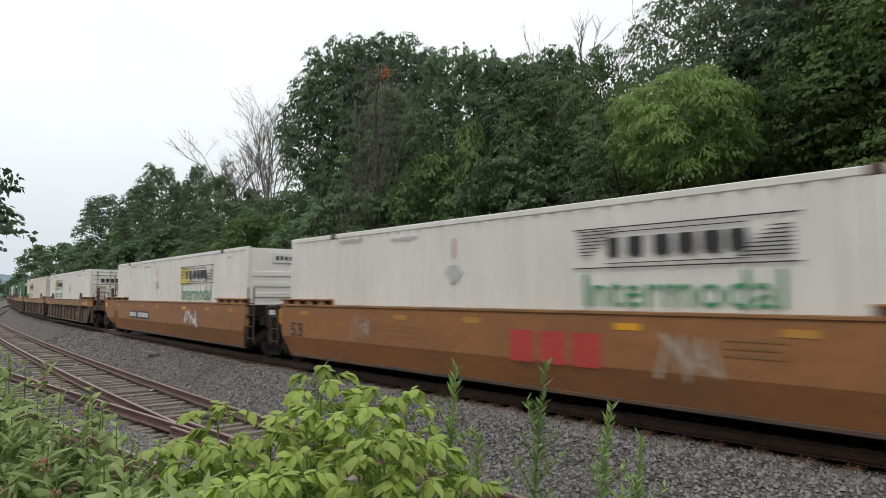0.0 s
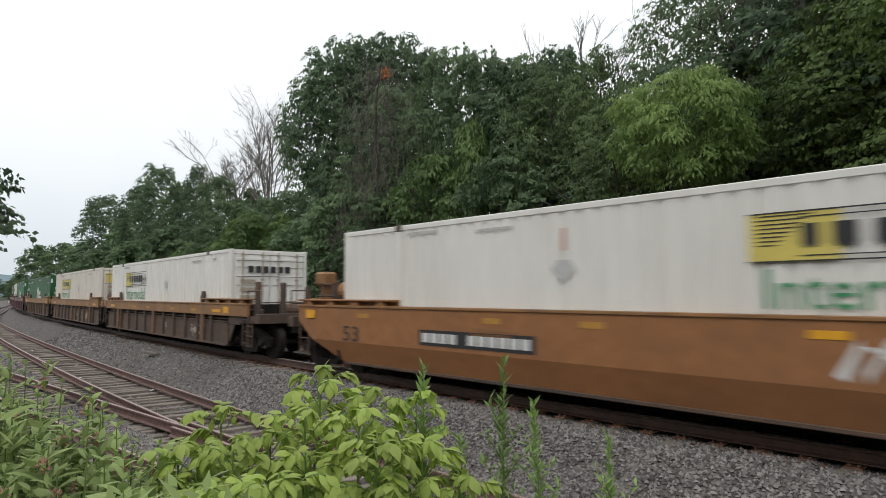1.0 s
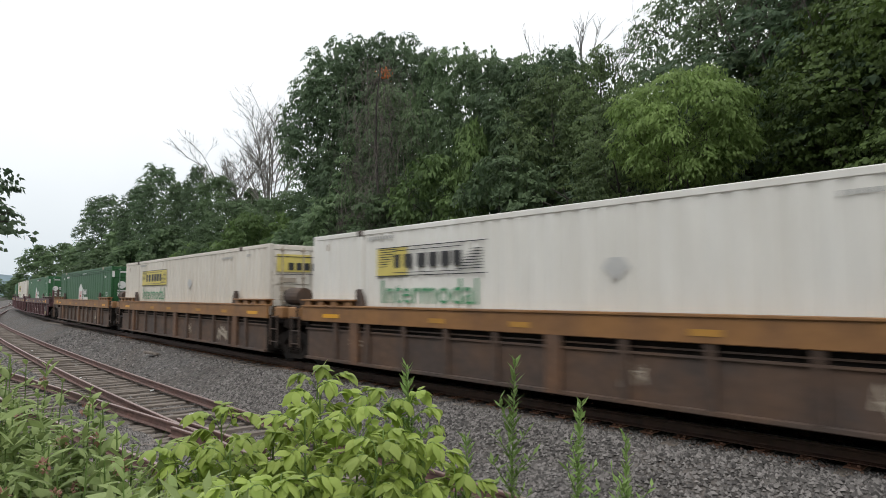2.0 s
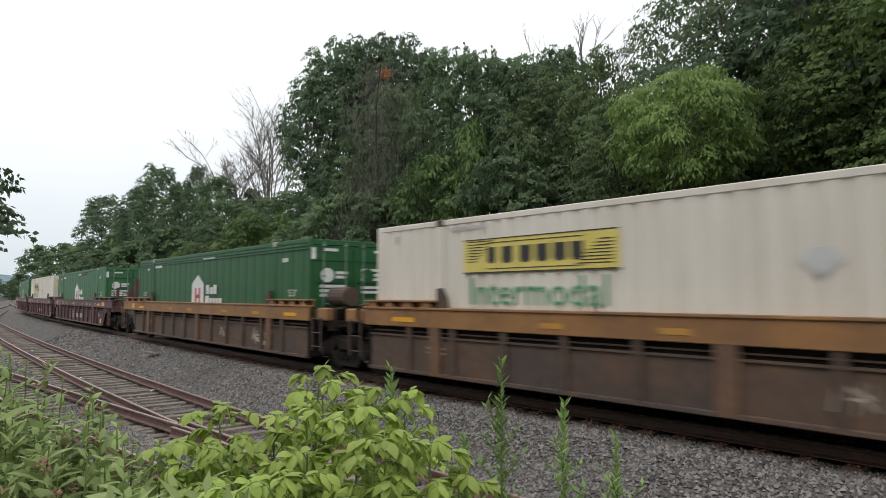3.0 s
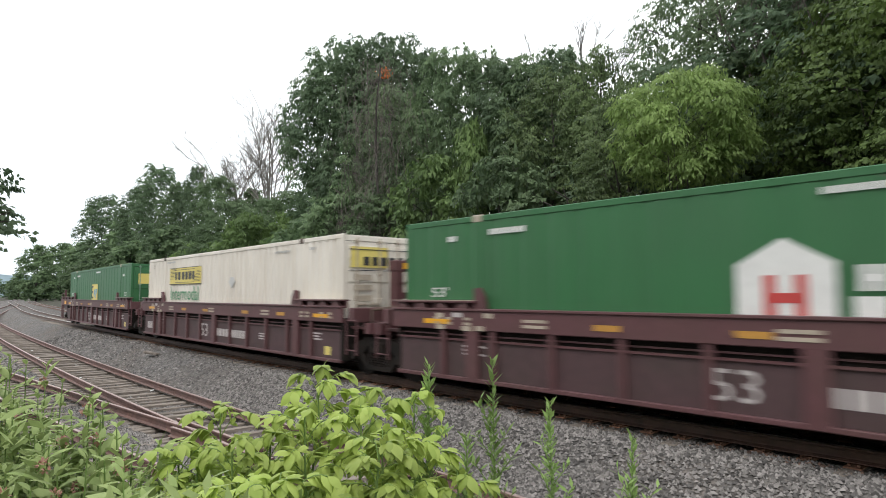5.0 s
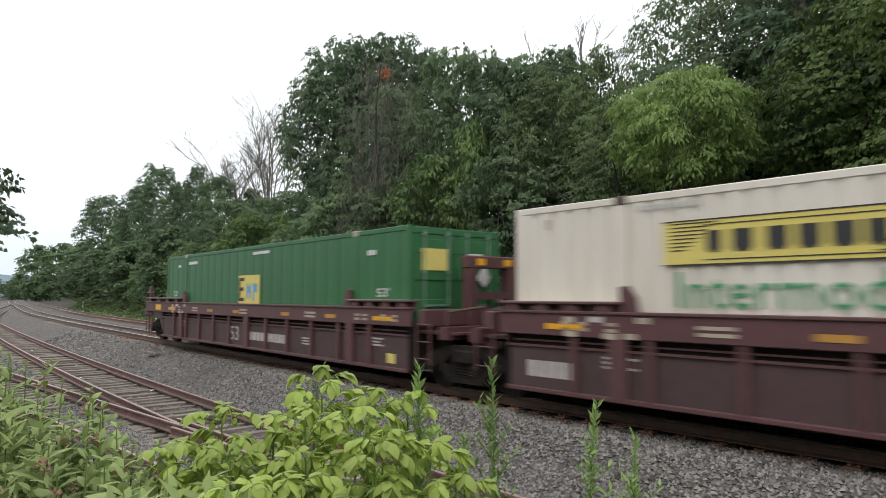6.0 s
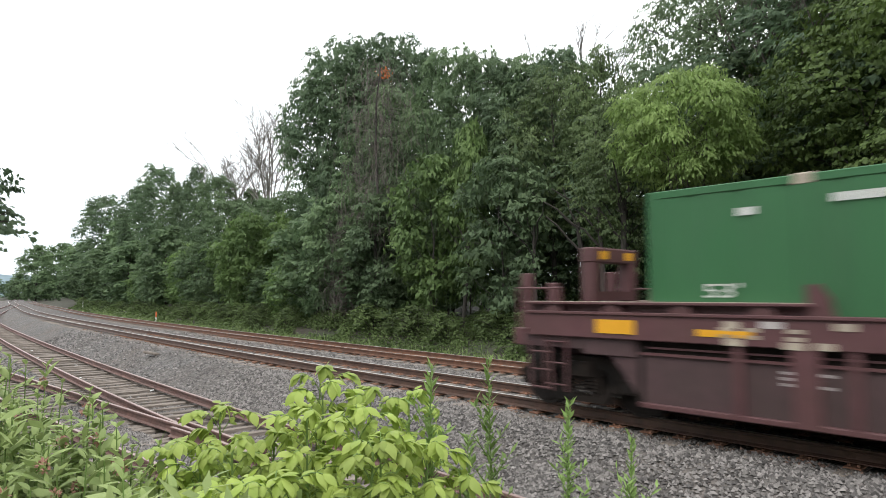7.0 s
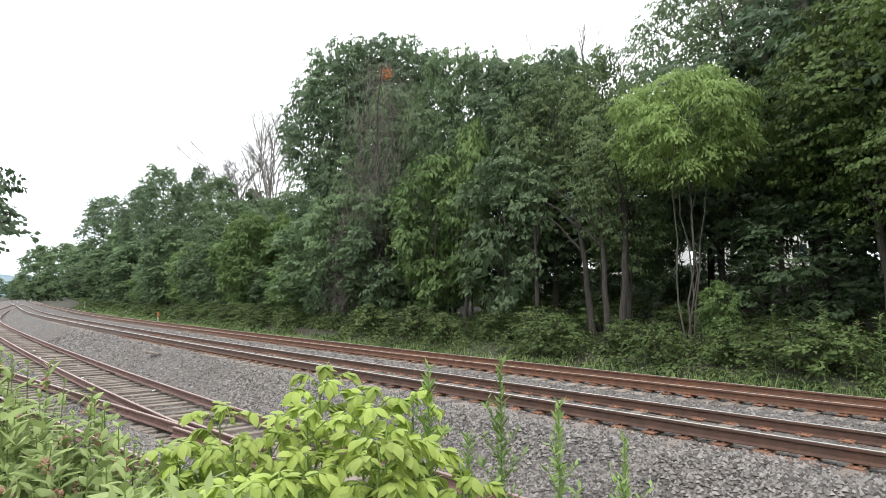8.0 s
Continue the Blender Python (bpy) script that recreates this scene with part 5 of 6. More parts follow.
def tree(label, leaf, height, radius, low, boughs, sprays, per, ln, wd, seed, trunk_r=0.22, stems=1, spray=(0.45, 0.85), droop=0.5, name="tree", bough=0.36, bark=None, flat=0.8, shape=0.62, folded=False, core=40):
    """Trunk, limbs, and boughs that carry fans of leaves, lit on their upper and outer side. low: where the crown begins; shape: the height of its widest part."""
    rnd, rs = random.Random(seed), np.random.RandomState(seed)
    top = tagged(new(name), label, "tree" if name != "bush" else "bush")
    tall = height - low
    cen, size = [], []
    for k in range(boughs):
        u = (k + 0.5) / boughs
        az = k * 2.39996 + rs.uniform(-0.35, 0.35)
        # the crown is narrow at its foot, widest at shape and rounded at the top
        wide = math.sqrt(max(0.05, 1 - ((u - shape) / (shape if u < shape else 1.06 - shape)) ** 2 * (0.72 if u < shape else 1.0)))
        r = bough * radius * rs.uniform(0.72, 1.25) * (0.75 + 0.25 * wide)
        reach = max(0.0, wide * radius - r * 0.85) * rs.uniform(0.72, 1.05)
        z = low + r * flat * 0.6 + u * (tall - r * flat * 1.5)
        cen.append(np.array([math.cos(az) * reach, math.sin(az) * reach, z]))
        size.append(r)
    cen.append(np.array([rs.uniform(-.15, .15) * radius, rs.uniform(-.15, .15) * radius, height - bough * radius * flat * 0.85]))
    size.append(bough * radius * 0.85)
    bm = bmesh.new()
    for s in range(stems):
        bx, by = (rnd.uniform(-0.25, 0.25), rnd.uniform(-0.25, 0.25)) if stems > 1 else (0, 0)
        az = s * math.tau / stems + 0.6
        out = (0.30 * radius if stems > 1 else 0.06 * radius)
        tx, ty, tz = bx + math.cos(az) * out, by + math.sin(az) * out, low + tall * (0.45 if stems > 1 else 0.78)
        limb(bm, (bx, by, -0.5), (tx, ty, tz), trunk_r / stems ** 0.4, trunk_r * 0.22, rnd, 0.05, 8, 9)
        for c, r in list(zip(cen, size))[s::stems]:
            z = min(tz * 0.97, max(low * 0.62, c[2] - 0.35 * math.hypot(c[0], c[1]) - rnd.uniform(0.2, 1.0)))
            k = min(1.0, (z + 0.5) / (tz + 0.5))
            limb(bm, (bx + (tx - bx) * k, by + (ty - by) * k, z), c, trunk_r * 0.30 * (1.15 - k), 0.02, rnd, 0.12, 4, 5)
            for _ in range(3):
                d = unit(rs.normal(0, 1, 3) + np.array([c[0], c[1], 0.6 * radius]) / radius)
                limb(bm, c, c + d * r * 0.85, 0.022, 0.008, rnd, 0.15, 2, 3)
    part("trunk", bm, bark or M_BARK, top)
    pos, face, way = [], [], []
    for c, r in zip(cen, size):
        away = np.array([c[0], c[1], 0.0]) / max(radius, 1e-6)
        for k in range(max(5, int(sprays * (r / (bough * radius)) ** 2))):
            d = unit(rs.normal(0, 1, 3) + away * 0.7 + np.array([0, 0, 0.25]))
            deep = rs.uniform(0.80, 1.08) if rs.rand() < 0.82 else rs.uniform(0.3, 0.8)
            p = c + d * r * deep * np.array([1, 1, flat])
            p[2] = min(p[2], height)
            flow = unit(np.array([d[0], d[1], 0.0]) + rs.normal(0, 0.3, 3) * np.array([1, 1, 0.3]))
            w = rs.uniform(*spray)
            across = np.array([-flow[1], flow[0], 0.0])
            n = int(per * rs.uniform(0.65, 1.35))
            a, b = rs.uniform(-0.6, 1.0, n), rs.normal(0, 0.42, n)
            sink = droop * w * (0.25 * a + 0.45 * np.clip(a, 0, 1) ** 2 + 0.35 * b * b)
            pos.append(p + (a * w)[:, None] * flow + (b * w * (1.15 - 0.5 * np.abs(a)))[:, None] * across - np.outer(sink, [0, 0, 1]) + rs.normal(0, 0.07 * w, (n, 3)))
            nor = np.array([d[0] * 0.75, d[1] * 0.75, 0.55 + 0.35 * d[2]])
            face.append(nor + flow * (0.5 * droop * np.clip(a, 0, 1))[:, None])
            way.append(flow * 0.8 + across * (b * 0.9)[:, None] - np.array([0, 0, 0.35 + 0.5 * droop]))
    v, f = crown_leaves(rs, np.concatenate(pos), np.concatenate(face), np.concatenate(way), ln, wd, folded=folded)
    # the shaded inner leaves of each bough
    deep = np.concatenate([c + unit(rs.normal(0, 1, (core, 3))) * r * rs.uniform(0.15, 0.8, (core, 1)) * np.array([1, 1, flat]) for c, r in zip(cen, size)])
    v2, f2 = crown_leaves(rs, deep, rs.normal(0, 0.6, deep.shape) + np.array([0, 0, 0.4]), rs.normal(0, 1, deep.shape), ln * 1.45, wd * 1.8, folded=False)
    v, f = np.concatenate([v, v2]), np.concatenate([f, f2 + len(v)])
    ob = new("crown", leaf_mesh("crown", v, f, leaf))
    ob.parent = top
    return top


def dead_tree(label, height, seed, spread=0.30, mat_=None, levels=4, trunk_r=0.12):
    rnd = random.Random(seed)
    top = tagged(new("bare_tree"), label, "tree")
    bm = bmesh.new()

    def grow(a, way, ln, r, lev):
        b = a + way * ln
        limb(bm, a, b, r, r * 0.6, rnd, 0.06, 2, 4 if lev > 2 else 3)
        if lev == 0:
            return
        for k in range(rnd.choice((3, 4)) if lev < levels else 5):
            w = (way + Vector((rnd.uniform(-1, 1), rnd.uniform(-1, 1), rnd.uniform(-0.25, 0.6))) * (spread + 0.1 * (levels - lev) + 0.25)).normalized()
            grow(a + way * ln * rnd.uniform(0.55, 1.0), w, ln * rnd.uniform(0.42, 0.68), r * 0.6, lev - 1)

    grow(Vector((0, 0, -0.3)), Vector((0.02, 0, 1)), height * 0.55, trunk_r, levels)
    part("trunk", bm, mat_ or M_DEADWOOD, top)
    return top


def tangle(label, width, low, high, count, seed):
    """Hanging brown vines and twigs on a thin trunk."""
    rnd = random.Random(seed)
    top = tagged(new("vine_tangle"), label, "vines")
    bm = bmesh.new()
    limb(bm, (0, 0, -0.3), (0.3, 0, high - 0.5), 0.12, 0.04, rnd, 0.04, 6, 6)
    part("trunk", bm, M_BARK, top)
    bm = bmesh.new()
    for _ in range(count):
        k = rnd.random()
        z = high - (high - low) * rnd.random() ** 0.8
        w = width * (0.45 + 0.55 * math.sin(math.pi * min(1, (z - low) / (high - low) * 0.85 + 0.1)))
        a = Vector((rnd.gauss(0, 0.4) * w, rnd.gauss(0, 0.3) * w, z))
        b = a + Vector((rnd.uniform(-0.6, 0.6), rnd.uniform(-0.5, 0.5), rnd.uniform(-1.9, 0.3)))
        limb(bm, a, b, 0.013, 0.005, rnd, 0.25, 3, 3)
    part("vines", bm, M_TWIG, top, "bare brown hanging vines")
    return top


def put(ob, x, y, scale=1.0, turn=0.0, copy=True, dz=0.0, wide=1.0):
    m = pose(x, y, float(ground_z(x, y)) + dz, 0, 0, turn) @ Matrix.Diagonal((scale * wide, scale * wide, scale, 1))
    if copy:
        return copy_thing(ob, m @ Matrix.Diagonal([1 / k for k in ob.scale] + [1]))
    ob.matrix_basis = m
    return ob


def build_forest():
    rnd = random.Random(11)
    oak = tree("tall broad tree with dark green leaves", L_OAK, 19.5, 6.0, 3.2, 34, 37, 21, 0.29, 0.20, 1, 0.30, spray=(0.38, 0.72), droop=0.45, bough=0.32, core=70)
    ash = tree("tall tree with mid-green feathery leaves", L_MID, 17.0, 5.0, 2.4, 30, 34, 21, 0.29, 0.15, 2, 0.20, spray=(0.36, 0.68), droop=0.7, bough=0.32, core=70)
    maple = tree("dense tree with dark broad leaves", L_MAPLE, 13.0, 4.6, 3.2, 28, 42, 20, 0.158, 0.135, 3, 0.24, spray=(0.3, 0.58), bough=0.34, shape=0.5, folded=True, core=70)
    sugar = tree("dense tree with yellowish green broad leaves", L_SUGAR, 13.0, 4.6, 3.4, 28, 42, 20, 0.158, 0.140, 17, 0.26, spray=(0.3, 0.58), bough=0.34, shape=0.5, folded=True, core=70)
    bright = tree("small tree with light yellow-green leaves", L_LIGHT, 9.6, 3.4, 5.6, 26, 36, 24, 0.19, 0.085, 4, 0.085, stems=5, spray=(0.32, 0.6), droop=0.7, bough=0.27, flat=0.6, bark=M_PALEBARK, shape=0.55, folded=True)
    under = tree("young leafy tree at the wood's edge", L_MID, 7.0, 2.7, 0.6, 16, 22, 15, 0.24, 0.15, 5, 0.07, spray=(0.25, 0.5), bough=0.36)
    bush = tree("leafy green bush at the wood's edge", L_SCRUB, 2.0, 1.3, 0.15, 11, 15, 13, 0.125, 0.095, 6, 0.03, spray=(0.16, 0.34), name="bush", bough=0.40, shape=0.45, core=12)
    far = tree("distant tree with green leaves", L_MID, 18.0, 5.8, 0.6, 26, 20, 10, 0.62, 0.46, 7, 0.26, spray=(0.5, 0.9), bough=0.34, shape=0.5, core=40)
    airy = tree("tall airy tree with open leafy crown", L_AIRY, 17.0, 5.0, 4.4, 24, 22, 19, 0.25, 0.13, 12, 0.20, spray=(0.38, 0.7), droop=0.7, bough=0.28, core=4)
    edge = tree("leafy tree with lighter green leaves at the wood's edge", L_EDGE, 7.0, 2.7, 0.7, 15, 21, 14, 0.27, 0.17, 15, 0.07, spray=(0.28, 0.55), droop=0.7, bough=0.36)
    fill = tree("shaded tree deep in the wood, also added unseen behind the camera", L_OAK, 14.0, 4.8, 3.0, 20, 26, 15, 0.31, 0.24, 9, 0.2, spray=(0.5, 0.9), bough=0.38, shape=0.5, core=50)
    kinds = {"sugar": (sugar, 13.0), "oak": (oak, 19.5), "ash": (ash, 17.0), "maple": (maple, 13.0), "bright": (bright, 9.6), "under": (under, 7.0), "bush": (bush, 2.0), "far": (far, 18.0), "fill": (fill, 14.0), "airy": (airy, 17.0), "edge": (edge, 7.0)}
    used = set()

    # the outline against the sky: kind, place, height of the top above the rails, half its width
    distant = [("far", -290.7, 52.8, 21.4, 7.9), ("far", -244.6, 51.3, 19.4, 7.2), ("far", -206.9, 48.1, 17.3, 5.5), ("oak", -153.3, 39.9, 24.1, 5.7), ("far", -134.2, 38.6, 17.4, 4), ("oak", -118.6, 36.4, 21.2, 3.9), ("oak", -103.6, 34.9, 22.5, 4.6),
               ("ash", -93.2, 34.5, 18.5, 3.2), ("oak", -87.7, 34.5, 20.2, 2.3), ("ash", -77.8, 33.5, 17.1, 3.8), ("ash", -61.6, 27.5, 11.6, 3.5), ("far", -78.7, 38.5, 15.8, 3.7), ("ash", -64.4, 33.3, 12.8, 3), ("far", -101.1, 30.2, 10, 4.2),
               ("far", -80, 28.2, 10.4, 3.6), ("under", -63.7, 25.2, 7.3, 2.6), ("far", -122.2, 32.4, 10.8, 4.3), ("far", -167.2, 39.6, 9.9, 4.5)]
    middle = [("edge", -50.8, 24.5, 9, 2.8), ("ash", -51.9, 29.2, 11.5, 3.1), ("oak", -43.7, 27.8, 21.6, 4.3), ("oak", -40.8, 28, 22.2, 3.8), ("oak", -38.1, 29.4, 22.1, 3.9), ("oak", -34.2, 29.3, 19.8, 3.2), ("ash", -33.4, 25.8, 15.9, 3.5),
              ("under", -34.8, 22.8, 8.9, 2.7), ("under", -29.7, 22.4, 7.7, 2.7), ("ash", -28.3, 26.8, 17.5, 3), ("ash", -25.7, 26.7, 16.5, 2.6), ("oak", -24.1, 27, 15.5, 2.7), ("ash", -22.5, 27.3, 15.5, 2.5), ("oak", -21.4, 28.4, 15.9, 2.6),
              ("edge", -25.4, 22.7, 9.6, 2.6), ("maple", -19.8, 25.8, 13.5, 3.1), ("under", -20.2, 22.4, 8.9, 2.6), ("edge", -23.7, 23.8, 11.3, 1.8), ("edge", -48.8, 26.6, 9, 2.2)]
    near = [("maple", -17.1, 25.7, 13.8, 2.5), ("maple", -14.1, 23.1, 10.5, 2.4), ("airy", -14.4, 31, 19.2, 4.5), ("airy", -13.6, 34, 23, 5.5), ("airy", -11.4, 30, 19, 4.5), ("maple", -11.4, 29, 11.2, 2.7), ("sugar", -8.7, 27.6, 12, 3.2),
            ("bright", -10.7, 21.6, 9.9, 2.7), ("airy", -9.2, 31.7, 20.5, 6.5), ("sugar", -5.2, 24, 13.4, 3.8), ("sugar", -3, 22, 12, 4.2), ("oak", -5, 27, 18.5, 5.7), ("fill", 2.5, 22.5, 13, 4.6), ("fill", 8, 25, 15, 5.8),
            ("fill", 14, 23, 13, 4.6), ("edge", -9.8, 21.6, 2.4, 0.75)]
    reach = {"fill": 4.8, "sugar": 4.6, "oak": 6.0, "ash": 5.0, "maple": 4.6, "bright": 3.4, "under": 2.7, "far": 5.8, "airy": 5.0, "edge": 2.7}
    for kind, x, y, ztop, half in distant + middle + near:
        ob, h = kinds[kind]
        sc = (ztop - float(ground_z(x, y))) / h
        put(ob, x, y, sc, rnd.uniform(0, 360), kind in used, wide=half / reach[kind] / sc)
        used.add(kind)
    # the depth of the wood behind, and its far continuation
    s = 26.0
    while s > -330:
        for o in ((19,) if s > -60 else (19, 27)):
            x, y, _ = on_line(s + rnd.uniform(-2, 2), o + rnd.uniform(-2.5, 2.5))
            kind = "far" if s < -62 or o > 20 else "fill"
            ob, h = kinds[kind]
            want = {19: 11.0, 27: 14.5, 37: 15.0}[o] * rnd.uniform(0.85, 1.1)
            if s < -60:
                want *= 0.75
            put(ob, x, y, want / h, rnd.uniform(0, 360), kind in used, wide=rnd.uniform(1.0, 1.3))
            used.add(kind)
        s -= 7.5 if s > -60 else 13
    # unseen trees added behind the camera to cut the low sky light
    for k in range(15):
        x = -70 + k * 7.5 + rnd.uniform(-2, 2)
        put(fill, x, -15 - 0.14 * max(0, -x) + rnd.uniform(-1.5, 1.5), rnd.uniform(0.74, 0.9), rnd.uniform(0, 360), wide=1.4)
    # slim trees on the bank before the houses
    put(under, -16.5, 32.0, 0.75, 40, wide=1.0)
    put(under, -13.2, 32.5, 0.6, 130, wide=1.1)
    for s, o in ((-1, 29), (-9, 31), (-16.5, 30), (-24, 31)):
        x, y, _ = on_line(s, o)
        put(fill, x, y, 0.85, rnd.uniform(0, 360), wide=0.95)
        put(bush, *on_line(s - 3, o - 3.5)[:2], 1.0, rnd.uniform(0, 360), wide=1.7)
        put(bush, *on_line(s + 1, o - 3)[:2], 0.9, rnd.uniform(0, 360), wide=1.7)
    # young trees and bushes along the edge
    s = 6.0
    while s > -150:
        x, y, _ = on_line(s, 13.2 + rnd.uniform(-0.8, 1.0))
        if s < -30:
            if rnd.random() < 0.82:
                put(edge if rnd.random() < 0.4 else under, x, y, rnd.uniform(0.55, 1.25), rnd.uniform(0, 360), wide=rnd.uniform(0.85, 1.3))
        if s > -62 and not -16 < s < -8.5:
            x, y, _ = on_line(s - 0.6, 16.5 + rnd.uniform(-1.5, 1.8))
            put(edge if s < -20 and rnd.random() < 0.3 else under, x, y, rnd.uniform(0.45, 0.75) if s > -22 else rnd.uniform(0.6, 0.9), rnd.uniform(0, 360), wide=rnd.uniform(1.1, 1.5))
        x, y, _ = on_line(s - 1, 10.6 + rnd.uniform(-0.9, 1.2))
        put(bush, x, y, rnd.uniform(0.45, 0.9), rnd.uniform(0, 360), wide=rnd.uniform(1.0, 1.5))
        s -= 2.3 if s > -60 else 4.5
    # low shrubs in the shade under the trees
    for o in (14.0, 16.5, 22.5):
        s = -24.0 + rnd.uniform(0, 1)
        while s < 4:
            x, y, _ = on_line(s, o + rnd.uniform(-0.8, 0.8))
            z = float(ground_z(x, y))
            put(bush, x, y, rnd.uniform(0.4, 0.75) if o < 20 else max(0.5, (rnd.uniform(2.0, 2.7) - z) / 2.0), rnd.uniform(0, 360), wide=rnd.uniform(1.0, 1.5))
            s += rnd.uniform(1.3, 2.3)
    # slim trunks that stand in the clear at the edge
    for x, y, h, r, lean in ((-22.8, 22.3, 4.6, 0.13, 0.1), (-18.0, 22.0, 5.0, 0.12, -0.25), (-15.6, 22.8, 5.2, 0.17, -0.9), (-14.2, 21.6, 5.5, 0.14, -0.4), (-13.6, 21.7, 5.8, 0.16, 0.1), (-7.9, 26.0, 9, 0.33, 0.0), (-4.9, 22.0, 6, 0.16, -0.4)):
        top = tagged(new("slim_tree"), "slim tree with a bare grey trunk", "tree")
        bm = bmesh.new()
        limb(bm, (0, 0, -0.4), (lean, 0.3, h), r, r * 0.5, rnd, 0.02, 7, 9)
        for k in range(3):
            z = h * (0.7 + 0.1 * k)
            limb(bm, (lean * z / h, 0.3 * z / h, z), (lean + rnd.uniform(-2, 2), rnd.uniform(-1.5, 1), z + rnd.uniform(1, 2.5)), r * 0.4, 0.02, rnd, 0.1, 4, 5)
        part("trunk", bm, M_BARK, top)
        top.matrix_basis = pose(x, y, float(ground_z(x, y)))
    # bare trees
    put(dead_tree("bare leafless tree standing behind the wood", 24, 21, 0.26, levels=5, trunk_r=0.16), -74, 38, copy=False)
    put(dead_tree("bare leafless tree standing behind the wood", 21, 25, 0.30, levels=5, trunk_r=0.14), -78, 36, copy=False)
    for x, y, h, seed in ((-71.0, 37, 22, 41), (-83.5, 37.5, 22, 42), (-76, 39, 24, 43)):
        put(dead_tree("bare leafless tree standing behind the wood", h, seed, 0.42, levels=5, trunk_r=0.15), x, y, copy=False)
    put(dead_tree("dead tree top above the leafy crowns", 17.5, 22, 0.13, levels=4, trunk_r=0.11), -23.2, 32.2, copy=False)
    put(dead_tree("dead tree top above the leafy crowns", 15.5, 27, 0.16, levels=4, trunk_r=0.09), -25.2, 31.0, copy=False)
    put(dead_tree("grey dead tree among green crowns", 16, 23, 0.3, M_TWIG, 5), -9.6, 26.8, copy=False)
    put(tangle("brown dead vines hanging over a tree", 3.6, 5.5, 16.3, 1500, 31), -30.8, 22.9, copy=False)
    put(tangle("brown dead vines hanging in the wood's edge", 2.0, 1.2, 7.5, 1000, 32), -33.2, 22.4, copy=False)
    rs = np.random.RandomState(9)
    v, f = leaf_arrays(rs, rs.normal(0, 0.2, (70, 3)) * np.array([1.3, 1, 0.8]), rs.normal(0, 1, (70, 3)), 0.18, 0.11)
    sprig = tagged(new("dying_sprig", leaf_mesh("dying_sprig", v, f, L_RED)), "orange-red dying leaves on a vine", "leaves")
    sprig.location = (-30.5, 23.2, 15.3)
    # the tree that reaches in beside the near track
    put(bush, *on_line(9.0, 10.5)[:2], 0.8, copy=False)
    left = tree("tree with dark leaves beside the siding", L_OAK, 4.9, 1.8, 2.6, 13, 15, 18, 0.13, 0.09, 8, 0.08, spray=(0.2, 0.38), bough=0.28, core=0, folded=True)
    put(left, -16.1, 0.95, 1.08, 20, copy=False)
    for x, y, sc in ((-330, 62, 1.0), (-360, 58, 1.05), (-395, 66, 1.0), (-420, 56, 1.1), (-455, 70, 1.1), (-480, 52, 1.1), (-430, 78, 1.0), (-520, 64, 1.2), (-560, 48, 1.2), (-350, 74, 1.0), (-300, 58, 1.0), (-315, 70, 1.0), (-600, 30, 1.2), (-540, 20, 1.1), (-500, 8, 1.1)):
        put(far, x, y, sc * 0.62, rnd.uniform(0, 360), wide=1.5)


def build_undergrowth():
    """Low plants between the far track and the wood."""
    rs = np.random.RandomState(12)
    pos, face, way, ln = [], [], [], []
    for _ in range(2900):
        s = 8 - rs.rand() ** 1.5 * 150
        o = rs.uniform(7.7, 13.5)
        if noise.noise((s * 0.22, o * 0.35, 2)) < -0.34 and o < 10.5:
            continue
        x, y, _t = on_line(s, o)
        big = 1 + max(0, -s - 25) / 50
        h = rs.uniform(0.2, 0.8) * (0.35 + 0.65 * min(1, (o - 7.4) / 2.4))
        r = rs.uniform(0.22, 0.5)
        n = int(40 / big)
        d = unit(rs.normal(0, 1, (n, 3)) + np.array([0, 0, 0.5]))
        d[:, 2] = np.abs(d[:, 2])
        pos.append(np.array([x, y, float(ground_z(x, y)) + 0.02]) + d * np.array([r, r, h]) * rs.uniform(0.55, 1.05, (n, 1)))
        face.append(d * 0.6 + np.array([0, 0, 0.6]))
        way.append(d * np.array([1, 1, 0.2]) - np.array([0, 0, 0.3]))
        ln.append(np.full(n, 0.135 * big * rs.uniform(0.65, 1.4)))
    ln = np.concatenate(ln)
    v, f = crown_leaves(rs, np.concatenate(pos), np.concatenate(face), np.concatenate(way), ln, ln * 0.62)
    tagged(new("undergrowth", leaf_mesh("undergrowth", v, f, L_SCRUB)), "dense low green undergrowth beside the track", "undergrowth", kind="stuff")
    # tall pale herbs that stand out of the undergrowth
    for x, y, z in ((-7.3, 19.6, 1.55), (-6.9, 19.9, 1.3), (-5.9, 19.4, 1.35), (-5.2, 19.2, 1.2), (-4.7, 19.7, 1.4), (-4.1, 19.1, 1.15), (-8.6, 20.3, 1.2), (-3.5, 19.4, 1.3), (-6.3, 20.4, 1.6)):
        weed("tall pale green herb beside the far track", x, y, z, int(-x * 10), L_SCRUBTALL, leaf=0.17, ratio=0.3, pairs=30)
    # grass along the ballast's far edge
    n = 7000
    s = 6 - rs.rand(n) ** 1.4 * 130
    o = 7.9 + np.abs(rs.normal(0, 0.55, n))
    th = np.interp(s, ARC, TURN)
    px, py = np.interp(s, ARC, CX) - np.sin(th) * o, np.interp(s, ARC, CY) + np.cos(th) * o
    p = np.stack([px, py, ground_z(px, py)], -1)
    v, f = leaf_arrays(rs, p, np.tile([0, 0, 1.0], (n, 1)), 0.30, 0.028, 0, 0.35)
    tagged(new("verge_grass", leaf_mesh("verge_grass", v, f, L_GRASS)), "green grass along the edge of the ballast", "grass", kind="stuff")


SWAYING = []


